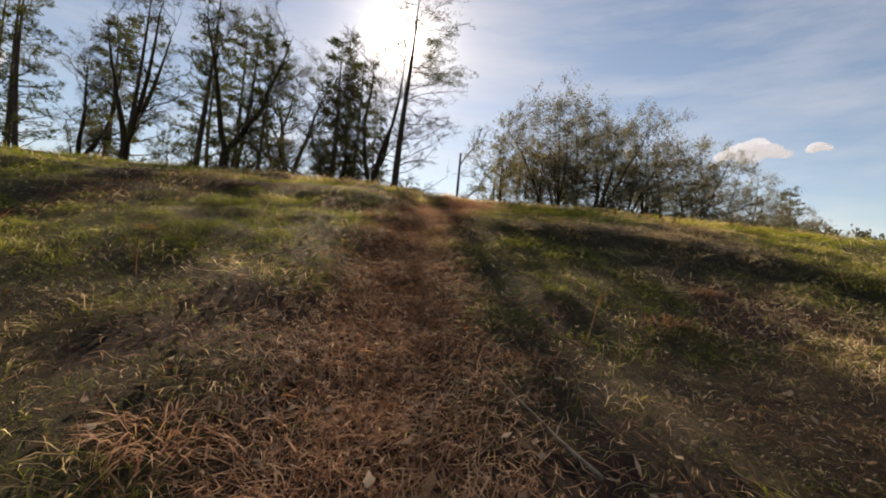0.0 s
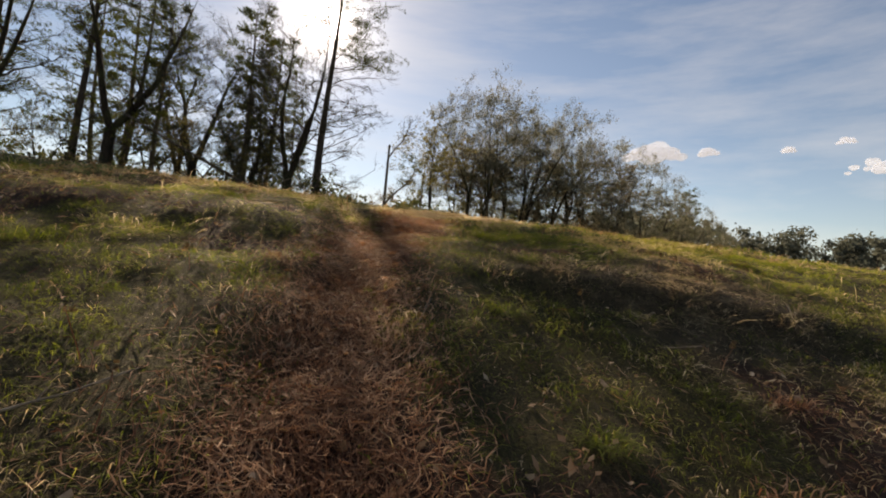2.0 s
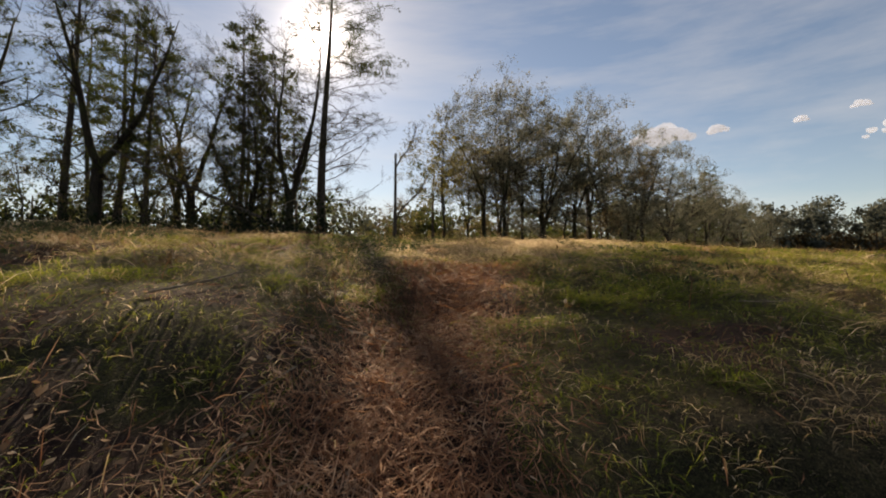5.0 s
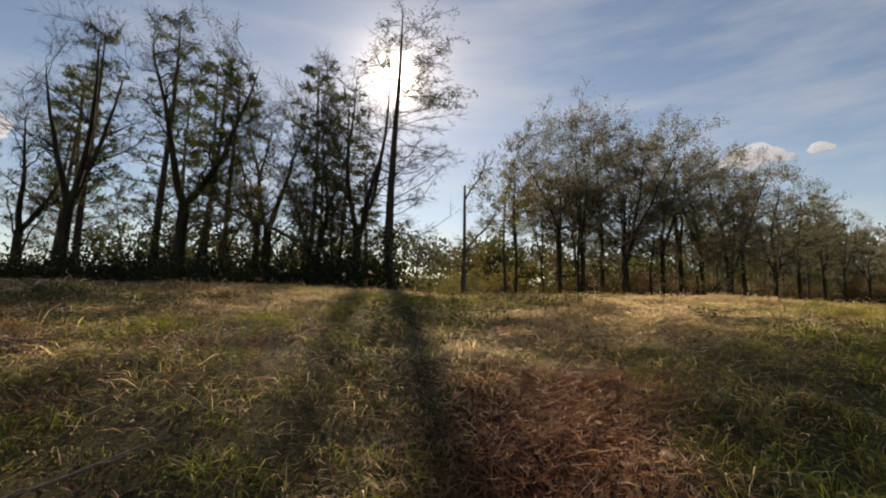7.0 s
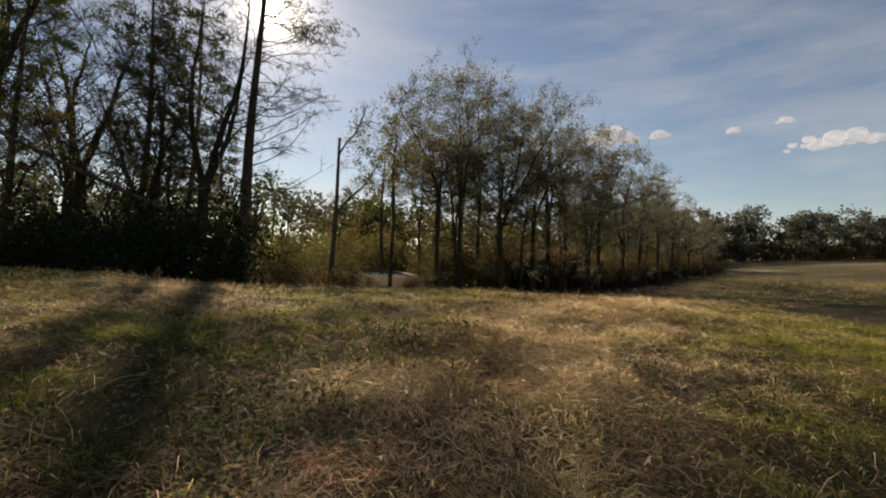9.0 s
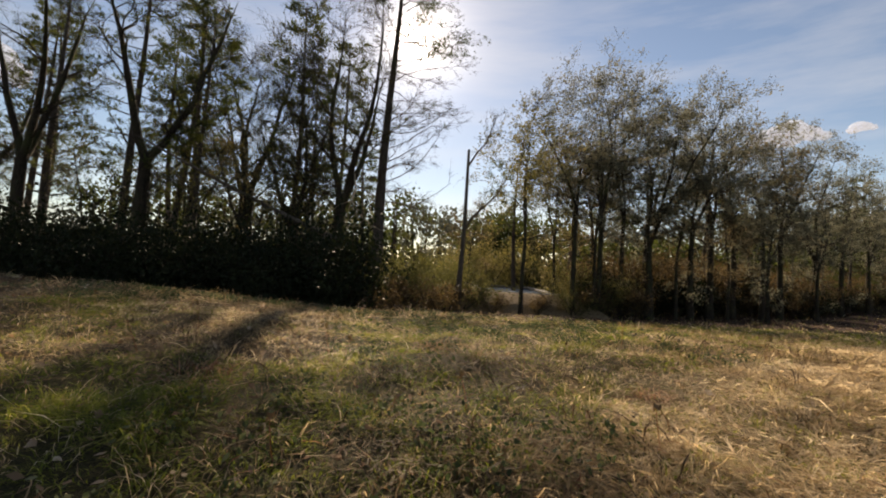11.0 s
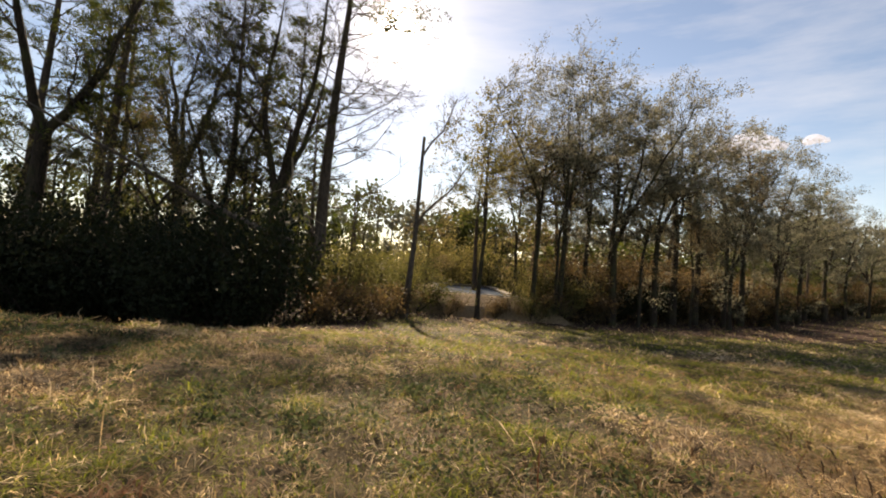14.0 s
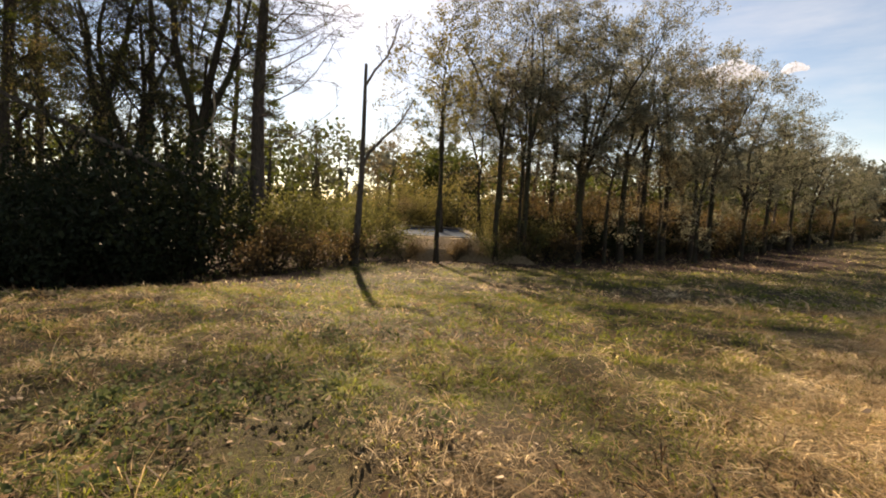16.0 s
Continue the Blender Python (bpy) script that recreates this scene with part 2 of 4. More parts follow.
def join(geos):
    """Several (verts, quads) joined into one."""
    vs, fs, k = [], [], 0
    for v, f in geos:
        vs.append(v)
        fs.append(np.asarray(f) + k)
        k += len(v)
    return np.concatenate(vs), np.concatenate(fs)


def tube(pts, radii, sides=6):
    """A tapered, closed-ended tube along a line of points."""
    pts, radii = np.asarray(pts, float), np.asarray(radii, float)
    n = len(pts)
    tan = np.gradient(pts, axis=0)
    tan /= np.linalg.norm(tan, axis=1)[:, None] + 1e-9
    ref = np.array([1.0, 0.13, 0.07]) if abs(tan[:, 0]).mean() < 0.8 else np.array([0.1, 1.0, 0.05])
    u = np.cross(tan, ref)
    u /= np.linalg.norm(u, axis=1)[:, None]
    v = np.cross(tan, u)
    a = np.linspace(0, 2 * np.pi, sides, endpoint=False)
    ring = u[:, None] * np.cos(a)[None, :, None] + v[:, None] * np.sin(a)[None, :, None]
    verts = (pts[:, None] + ring * radii[:, None, None]).reshape(-1, 3)
    i, j = np.meshgrid(np.arange(n - 1), np.arange(sides), indexing="ij")
    j2 = (j + 1) % sides
    faces = np.stack([i * sides + j, (i + 1) * sides + j, (i + 1) * sides + j2, i * sides + j2], -1).reshape(-1, 4)
    return verts, faces


def value_noise(x, y, scale, seed=0):
    """Smooth noise from 0 to 1 in the plane."""
    x, y = np.asarray(x, float) / scale, np.asarray(y, float) / scale
    xi, yi = np.floor(x).astype(np.int64), np.floor(y).astype(np.int64)
    fx, fy = x - xi, y - yi
    fx, fy = fx * fx * (3 - 2 * fx), fy * fy * (3 - 2 * fy)

    def h(a, b):
        k = (a * 374761393 + b * 668265263 + seed * 144665) & 0x7FFFFFFF
        k = ((k ^ (k >> 13)) * 1274126177) & 0x7FFFFFFF
        return ((k ^ (k >> 16)) & 0xFFFF) / 65535.0

    return (h(xi, yi) * (1 - fx) + h(xi + 1, yi) * fx) * (1 - fy) + (h(xi, yi + 1) * (1 - fx) + h(xi + 1, yi + 1) * fx) * fy


def smooth(a, lo, hi):
    t = np.clip((np.asarray(a, float) - lo) / (hi - lo), 0, 1)
    return t * t * (3 - 2 * t)


# ---------------------------------------------------------------- the ground
BANK_Y = np.array([-200, -30, -8, 0, 4, 7, 10, 13, 17, 22, 30, 45, 70, 200, 3000.0])
BANK_Z = np.array([-12, -6.5, -2.6, 0, 1.36, 2.37, 3.16, 3.62, 3.84, 3.5, 2.45, 1.5, 1.2, 2.5, 2.5])
TRAIL_X = np.array([0.0, -0.1, -0.45, -0.35, 0.3, 1.6, 4.6, 8.8, 14.0, 25.0])
TRAIL_Y = np.array([-6.0, 0.0, 4.0, 7.0, 9.3, 12.5, 15.5, 19.5, 23.5, 31.0])


def bank_profile(y):
    """The bank's height over its foot, eased between the knots."""
    y = np.asarray(y, float)
    m = np.gradient(BANK_Z, BANK_Y)
    k = np.clip(np.searchsorted(BANK_Y, y) - 1, 0, len(BANK_Y) - 2)
    h = BANK_Y[k + 1] - BANK_Y[k]
    t = np.clip((y - BANK_Y[k]) / h, 0, 1)
    t2, t3 = t * t, t * t * t
    return ((2 * t3 - 3 * t2 + 1) * BANK_Z[k] + (t3 - 2 * t2 + t) * h * m[k]
            + (-2 * t3 + 3 * t2) * BANK_Z[k + 1] + (t3 - t2) * h * m[k + 1])


def trail_distance(x, y):
    x, y = np.asarray(x, float), np.asarray(y, float)
    best = np.full(np.broadcast(x, y).shape, 1e9)
    for i in range(len(TRAIL_X) - 1):
        ax, ay, bx, by = TRAIL_X[i], TRAIL_Y[i], TRAIL_X[i + 1], TRAIL_Y[i + 1]
        dx, dy = bx - ax, by - ay
        t = np.clip(((x - ax) * dx + (y - ay) * dy) / (dx * dx + dy * dy), 0, 1)
        best = np.minimum(best, np.hypot(x - ax - t * dx, y - ay - t * dy))
    return best


def height(x, y, relief=True):
    x, y = np.asarray(x, float), np.asarray(y, float)
    z = bank_profile(y)
    near = smooth(y, -6, 6) * (1 - smooth(y, 18, 27))
    z = z + near * 0.018 * np.minimum(np.maximum(-x - 0.3, 0), 9) * (1 + 1.3 * smooth(y, 9, 15)) - near * 0.03 * np.clip(x - 3.5, 0, 9)
    z = z + 0.05 * np.maximum(x - 25, 0) * smooth(x, 25, 60) * (1 - 0.75 * smooth(x, 150, 600))
    z = z + 0.03 * np.maximum(-x - 20, 0) * smooth(y, 25, 60) * (1 - 0.8 * smooth(-x, 150, 600))
    z = z + 1.6 * (value_noise(x, y, 55, 3) - 0.5) * smooth(np.hypot(x, y), 45, 110)
    z = z - 0.085 * np.clip(-x - 1.0, 0, 11) * smooth(y, 19, 28) * (1 - smooth(y, 36, 60))
    d = trail_distance(x, y)
    z = z - 0.07 * (1 - smooth(d, 0.15, 0.75)) * (1 - smooth(y, 9, 16))
    # a low step in the bank beside the trail
    z = z + 0.16 * smooth(-x, 0.5, 1.1) * smooth(y, 7.2, 8.2) * (1 - smooth(y, 9.5, 13))
    # a steep little face beside the trail, below the upper grass
    lip = 7.2 - 0.3 * x + 1.3 * (value_noise(x, y, 1.9, 9) - 0.5)
    z = z - 0.17 * smooth(x + 0.6 * (value_noise(x, y, 1.1, 8) - 0.5), 0.5, 1.7) * (1 - smooth(x, 6.5, 10)) * smooth(y, 0.8, 3.8) * (1 - smooth(y - lip, -0.45, 0.45))
    if relief:
        fade = 1 - smooth(np.hypot(x, y - 10), 30, 90)
        z = z + fade * (0.10 * (value_noise(x, y, 1.7, 5) - 0.5) + 0.08 * (value_noise(x, y, 0.62, 6) - 0.5) + (0.045 + 0.05 * smooth(y, 9, 13)) * (value_noise(x, y, 0.41, 7) - 0.5))
    return z


def cover(x, y):
    """How bare the soil is and how green the turf, from 0 to 1."""
    d = trail_distance(x, y)
    ragged = d + 0.12 + 0.7 * (value_noise(x, y, 0.8, 11) - 0.5) + 0.35 * (value_noise(x, y, 0.25, 12) - 0.5)
    trail = (1 - smooth(ragged, 0.3, 0.9)) * (1 - 0.9 * smooth(y, 9.0, 12.5))
    lower = (1 - smooth(y, 2.5, 7.0)) * 0.5 * smooth(value_noise(x, y, 1.3, 13) * 0.6 + value_noise(x, y, 0.45, 16) * 0.4, 0.32, 0.6)
    patch = 0.75 * smooth(value_noise(x, y, 1.6, 14) * 0.6 + value_noise(x, y, 0.5, 15) * 0.4, 0.56, 0.68) * (1 - 0.97 * smooth(y, 10.5, 14)) * (1 - 0.8 * smooth(y, 20, 26))
    litter = 0.8 * smooth(y - 0.28 * np.maximum(x - 12, 0), 41.0, 45.0) * (1 - smooth(x - 0.6 * y, 8, 24))
    left = 0.8 * smooth(y + 0.2 * x, 28, 31) * (1 - smooth(x, -1.5, 1.0))
    soil = np.clip(np.maximum.reduce([trail, lower, patch, litter, left]), 0, 1)
    big = value_noise(x, y, 4.5, 21) * 0.55 + value_noise(x, y, 1.4, 22) * 0.45
    worn = 1 - smooth(d, 0.5, 2.6)
    field = smooth(x - 0.2 * y, 4, 20) * smooth(y, 14, 24)
    low = 0.62 + 0.38 * smooth(y + 0.25 * np.abs(x), 2.0, 7.0)
    weedy = (1 - smooth(x - 0.15 * (y - 14), -1.0, 3.5)) * smooth(y, 14.5, 17.5) * (1 - smooth(y, 21, 26)) * smooth(value_noise(x, y, 1.2, 71), 0.25, 0.6)
    lush = 0.05 * smooth(y, 12, 17)
    green = low * np.clip(smooth(big + lush, 0.34, 0.6) - 0.55 * worn * smooth(y, 7, 12) - 0.35 * field - 0.8 * weedy, 0, 1)
    away = smooth(np.hypot(x - 2, y - 10), 24, 38) * smooth(x - 0.25 * y, -2, 6)
    green = np.maximum(green, away * (0.35 + 0.45 * value_noise(x, y * 1.8, 7.0, 28)))
    return soil, green


def worn_pale(x, y):
    """Bleached straw where the trail widens into the field."""
    d = trail_distance(x, y) + 1.3 * (value_noise(x, y, 1.2, 25) - 0.5) + 0.8 * (value_noise(x, y, 0.4, 27) - 0.5)
    far = np.maximum(smooth(np.hypot(x - 2, y - 10), 30, 42), smooth(x, 14, 24) * smooth(y, 18, 26)) * smooth(y, 5, 20) * (0.22 + 0.45 * smooth(value_noise(x, y * 2.2, 9.0, 26), 0.3, 0.7))
    return np.maximum((1 - smooth(d, 0.5, 2.5)) * smooth(y, 9.5, 13.5), far)


def graded(lo, hi, fine_lo, fine_hi, step, grow):
    mid = list(np.arange(fine_lo, fine_hi + step / 2, step))
    a, s = mid[-1], step
    up = []
    while a < hi:
        s *= grow
        a += s
        up.append(a)
    a, s, down = mid[0], step, []
    while a > lo:
        s *= grow
        a -= s
        down.append(a)
    return np.array(down[::-1] + mid + up)


def build_ground():
    xs, ys = graded(-2500, 2500, -7, 9, 0.17, 1.12), graded(-2500, 2500, -0.5, 20, 0.17, 1.12)
    X, Y = np.meshgrid(xs, ys)
    v = np.stack([X, Y, height(X, Y)], -1).reshape(-1, 3)
    ny, nx = X.shape
    i, j = np.meshgrid(np.arange(ny - 1), np.arange(nx - 1), indexing="ij")
    k = (i * nx + j).ravel()
    f = np.stack([k, k + 1, k + nx + 1, k + nx], -1)
    ob = mesh_part("ground", (v, f), TURF, None, "", True)
    soil, green = cover(v[:, 0], v[:, 1])
    attr = ob.data.color_attributes.new("cover", "FLOAT_COLOR", "POINT")
    attr.data.foreach_set("color", np.stack([soil, green, worn_pale(v[:, 0], v[:, 1]), 1 + 0 * soil], -1).astype(np.float32).ravel())
    tagged(ob, "rough grassy bank with a worn brown trail up to a mown field", "ground", "", "structure")


build_ground()

# ---------------------------------------------------------------- trees and shrubs


def unit(v):
    return v / (np.linalg.norm(v) + 1e-9)


def limb_line(rng, start, direction, length, n=7, rise=0.25, wobble=0.12):
    """A crooked line from start that bends upward."""
    pts, d, step = [np.array(start, float)], unit(np.array(direction, float)), length / (n - 1)
    for _ in range(n - 1):
        d = unit(d + rng.normal(0, wobble, 3) + np.array([0, 0, rise / n]))
        pts.append(pts[-1] + d * step)
    return np.array(pts)


def along(pts, s):
    f = s * (len(pts) - 1)
    i = min(int(f), len(pts) - 2)
    return pts[i] + (pts[i + 1] - pts[i]) * (f - i), unit(pts[i + 1] - pts[i])


def side_way(rng, d, spread):
    """A direction that leaves d by about spread radians."""
    r = unit(np.cross(d, rng.normal(0, 1, 3)))
    return unit(d * math.cos(spread) + r * math.sin(spread))


def cards(rng, centres, size, stretch=1.6, droop=0.0):
    """Small leaf blades, four corners each, at the given centres."""
    c = np.asarray(centres, float)
    n = len(c)
    a = rng.normal(0, 1, (n, 3))
    a[:, 2] -= droop
    a /= np.linalg.norm(a, axis=1)[:, None] + 1e-9
    b = np.cross(a, rng.normal(0, 1, (n, 3)))
    b /= np.linalg.norm(b, axis=1)[:, None] + 1e-9
    s = size * rng.uniform(0.5, 1.35, (n, 1))
    a, b = a * s * stretch / 2, b * s / 2
    v = np.stack([c - a, c + b - a * 0.1, c + a, c - b - a * 0.1], 1).reshape(-1, 3)
    return v, np.arange(4 * n).reshape(n, 4)


def tufts(rng, centres, ways, size, blades=5):
    """Fans of long needles that stand off the twig ends."""
    c = np.repeat(np.asarray(centres, float), blades, axis=0)
    d = np.repeat(np.asarray(ways, float), blades, axis=0) + rng.normal(0, 0.6, (len(c), 3))
    d /= np.linalg.norm(d, axis=1)[:, None] + 1e-9
    b = np.cross(d, rng.normal(0, 1, d.shape))
    b /= np.linalg.norm(b, axis=1)[:, None] + 1e-9
    s = size * rng.uniform(0.6, 1.2, (len(c), 1))
    v = np.stack([c - b * s * 0.03, c + d * s * 0.6 - b * s * 0.075, c + d * s, c + d * s * 0.6 + b * s * 0.075], 1).reshape(-1, 3)
    return v, np.arange(4 * len(c)).reshape(-1, 4)


def assemble(name, trunk, limbs, twigs, crown, bark, leaf, label, category="tree", group=""):
    root = new(name)
    mesh_part("trunk", trunk, bark, root, "", True)
    for l in limbs:
        mesh_part("limb", l, bark, root, "", True)
    if twigs:
        tagged(mesh_part("twig_spray", join(twigs), bark, root), kind="stuff")
    if crown is not None:
        tagged(mesh_part("crown", crown, leaf, root), kind="stuff")
    return tagged(root, label, category, group)


def flare(pts, r0, tip):
    s = np.linspace(0, 1, len(pts))
    return r0 * (1 - s) ** 0.8 * (1 + 0.5 * np.exp(-s * len(pts) * 1.2)) + tip


def pine(seed, h, r0, bare=0.45, reach=3.2, n_limb=30, label="", lean=(0, 0), tuft=0.42, per=7, name="pine_tree", taper=0.75, heavy=False):
    rng = np.random.default_rng(seed)
    s = np.linspace(0, 1, 12)
    line = np.stack([lean[0] * s + 0.25 * np.sin(s * 5 + seed), lean[1] * s + 0.25 * np.cos(s * 4 + seed) - 0.25 * math.cos(seed), h * s], -1)
    line[:, 0] -= line[0, 0]
    line[:, 1] -= line[0, 1]
    line[0, 2] = -0.4
    trunk = tube(line, flare(line, r0, 0.03), 9)
    limbs, twigs, cs, ws = [], [], [], []
    for k in range(n_limb):
        u = bare + (1 - bare) * ((k + rng.uniform(0, 0.9)) / n_limb)
        p, _ = along(line, min(u, 0.985))
        a = k * 2.4 + rng.uniform(-0.5, 0.5)
        if heavy and 0.64 < u < 0.86:
            a = rng.uniform(-1.2, 1.2)
        ln = reach * (1.05 - taper * ((u - bare) / (1 - bare)) ** 1.6) * rng.uniform(0.55, 1.15)
        full = heavy and 0.64 < u < 0.86
        if heavy and math.cos(a) < -0.2 and u > 0.55:
            ln *= 0.45
        pts = limb_line(rng, p, (math.cos(a), math.sin(a), rng.uniform(0.05, 0.5) if heavy else rng.uniform(-0.1, 0.3)), ln, 6, 0.0 if heavy else 0.35, 0.16 if heavy else 0.1)
        r = r0 * (0.26 - 0.16 * u) * (0.55 if heavy else 1.0)
        limbs.append(tube(pts, np.linspace(r, 0.012, 6), 5))
        up = heavy and (u > 0.86 or full)
        for _ in range(per):
            q, d = along(pts, rng.uniform(0.3, 1.0))
            w = unit(side_way(rng, d, rng.uniform(0.4, 1.1)) * np.array([1, 1, 0.45]))
            e = q + w * rng.uniform(0.3, 1.4 if heavy else 0.9)
            twigs.append(tube([q, (q + e) / 2 + rng.normal(0, 0.04, 3), e], [0.014, 0.01, 0.005], 3))
            if heavy and not up:
                for _ in range(6):
                    f = q + (e - q) * rng.uniform(0.3, 1.0)
                    twigs.append(tube([f, f + unit(w + rng.normal(0, 0.7, 3)) * rng.uniform(0.3, 0.9)], [0.008, 0.004], 3))
            for _ in range(0 if heavy and not up and rng.uniform() < 0.78 else 9 if full else 4):
                cs.append(e + rng.normal(0, 0.2, 3) * np.array([1, 1, 0.5]) - w * rng.uniform(0, 0.5))
                ws.append(unit(w + np.array([0, 0, 0.35])))
    return assemble(name, trunk, limbs, twigs, tufts(rng, cs, ws, tuft), BARK_PINE, NEEDLES, label, "tree")


def broadleaf(seed, h, r0, forks=2, fork_at=0.4, n_limb=9, leaves=4, leaf=0.15, mat=None, bark=None, label="", lean=(0, 0),
              reach=0.2, spread=0.6, twig=6, name="tree", low=0.3, first=None, spray=1.0, clump=0.11):
    """A trunk that forks into leaders, limbs on them, twigs on those, leaves at the ends."""
    rng = np.random.default_rng(seed)
    n = 9
    s = np.linspace(0, 1, n)
    hf = h * fork_at
    line = np.stack([lean[0] * s * fork_at + 0.12 * np.sin(3 * s + seed) * s, lean[1] * s * fork_at + 0.1 * np.sin(4 * s + 2 * seed) * s, hf * s], -1)
    line[0, 2] = -0.4
    bark = bark or BARK_GREY
    rf = r0 * 0.72
    rad = np.linspace(r0, rf, n) * (1 + 0.45 * np.exp(-s * 9))
    trunk = [tube(line, rad, 9)]
    leaders, limbs, twigs, cs = [], [], [], []
    top, way = line[-1], unit(line[-1] - line[-2])
    a0 = rng.uniform(0, 6.28) if first is None else first
    for k in range(forks):
        a = a0 + k * 6.283 / forks + rng.uniform(-0.3, 0.3)
        t = rng.uniform(0.28, 0.6) * spray if forks > 1 else 0.03
        d = unit(way + np.array([math.cos(a) * t, math.sin(a) * t, 0.1]) + np.array([lean[0], lean[1], 0]) / h)
        ln = (h - hf) * rng.uniform(0.72, 0.86)
        pts = limb_line(rng, top - way * 0.15, d, ln, 9, 0.5, 0.12)
        r = rf * (0.95 if forks == 1 else 0.75)
        leaders.append((pts, r))
        limbs.append(tube(pts, r * (1 - np.linspace(0, 1, 9)) ** 0.85 + 0.015, 7))
    lo, mid, wide = h * low, h * (0.5 + 0.5 * low), h * reach
    for k in range(n_limb):
        # each limb heads for a place in the egg-shaped crown
        v = unit(rng.normal(0, 1, 3)) * rng.uniform(0.55, 1.0)
        if rng.uniform() < 0.35:
            v[2] = abs(v[2])
        goal = np.array([v[0] * wide + lean[0] * 0.7, v[1] * wide + lean[1] * 0.7, mid + v[2] * (h * 1.02 - mid if v[2] > 0 else mid - lo)])
        best, r = None, rf
        for pts0, r1 in leaders + [(line, rf)]:
            out = np.hypot(pts0[:, 0] - goal[0], pts0[:, 1] - goal[1])
            cost = np.abs(pts0[:, 2] + out * spread - goal[2]) + 0.6 * out
            m = int(np.argmin(cost))
            if best is None or cost[m] < best[0]:
                best, r = (cost[m], pts0[m], m / (len(pts0) - 1)), r1
        p, u = best[1], best[2]
        ln = float(np.linalg.norm(goal - p)) + 0.3
        bend = p + (goal - p) * 0.5 + np.array([0, 0, 0.06 * ln]) + rng.normal(0, 0.07 * ln, 3)
        t = np.linspace(0, 1, 7)[:, None]
        pts = p * (1 - t) ** 2 + bend * 2 * t * (1 - t) + goal * t * t
        pts[1:-1] += rng.normal(0, 0.025 * ln, (5, 3))
        rr = min(max(r * (1.1 - u) * 0.45, 0.022), 0.02 + 0.018 * ln)
        limbs.append(tube(pts, np.linspace(rr, 0.010, 7), 5))
        for _ in range(twig):
            q, d2 = along(pts, rng.uniform(0.35, 1.0))
            sub = limb_line(rng, q, side_way(rng, d2, rng.uniform(0.4, 1.2)), 0.4 + min(ln, 5.0) * rng.uniform(0.13, 0.32), 3, 0.1, 0.2)
            twigs.append(tube(sub, np.linspace(max(rr * 0.35, 0.010), 0.005, 3), 3))
            for _ in range(twig):
                q2, d3 = along(sub, rng.uniform(0.2, 1.0))
                fine = limb_line(rng, q2, side_way(rng, d3, rng.uniform(0.3, 1.1)), rng.uniform(0.35, 1.1), 3, 0.1, 0.25)
                twigs.append(tube(fine[[0, 2]], [0.010, 0.004], 3))
                for _ in range(leaves):
                    cs.append(along(fine, rng.uniform(0.15, 1.0))[0] + rng.normal(0, clump, 3))
    crown = cards(rng, cs, leaf, 1.5, 0.5) if cs else None
    return assemble(name, join(trunk), limbs, twigs, crown, bark, mat or LEAF_OLIVE, label, "tree")


def shrub(seed, h, w, n, leaf, mat, label, name="shrub", stems=6, bark=None, flat=0.55):
    """Several stems from the base, with leaves in uneven clumps round them."""
    rng = np.random.default_rng(seed)
    root = new(name)
    tips, twigs = [], []
    for k in range(stems):
        a = rng.uniform(0, 6.28)
        pts = limb_line(rng, (0.12 * math.cos(a), 0.12 * math.sin(a), -0.15), (math.cos(a) * w / h * 0.7, math.sin(a) * w / h * 0.7, 1), h * rng.uniform(0.7, 1.05), 6, 0.2, 0.16)
        mesh_part("stem", tube(pts, np.linspace(0.035 * h / 3 + 0.01, 0.008, 6), 5), bark or BARK_GREY, root, "", True)
        tips += [along(pts, u)[0] for u in (0.35, 0.55, 0.7, 0.85, 1.0)]
        for _ in range(5):
            q, d = along(pts, rng.uniform(0.25, 0.95))
            sub = limb_line(rng, q, side_way(rng, d, rng.uniform(0.5, 1.2)), w * rng.uniform(0.2, 0.5), 4, 0.2, 0.18)
            twigs.append(tube(sub, np.linspace(0.014, 0.005, 4), 3))
            tips += [sub[2], sub[3]]
    tagged(mesh_part("twig_spray", join(twigs), bark or BARK_GREY, root), kind="stuff")
    tips = np.array(tips)
    c = tips[rng.integers(0, len(tips), n)] + rng.normal(0, 1, (n, 3)) * np.array([w * 0.11, w * 0.11, h * 0.085])
    c = c[c[:, 2] > 0.02]
    tagged(mesh_part("crown", cards(rng, c, leaf, 1.5, 0.4), mat, root), kind="stuff")
    return tagged(root, label, "shrub")


def stand(ob, x, y, turn=0.0, size=1.0, tall=1.0, sink=0.0, **tags):
    """Puts a thing on the ground."""
    ob.matrix_basis = at(x, y, turn, size, tall, sink)
    if tags:
        tagged(ob, **tags)
    return ob


def at(x, y, turn=0.0, size=1.0, tall=1.0, sink=0.0):
    return pose(x, y, float(height(x, y, False)) - sink, 0, 0, turn) @ Matrix.Diagonal((size, size, size * tall, 1))


def again(ob, x, y, turn=0.0, size=1.0, tall=1.0, group="", label=""):
    """A further one of the same growth."""
    c = copy_thing(ob, at(x, y, turn, size, tall))
    c.matrix_basis = at(x, y, turn, size, tall)
    return tagged(c, label, "", group)

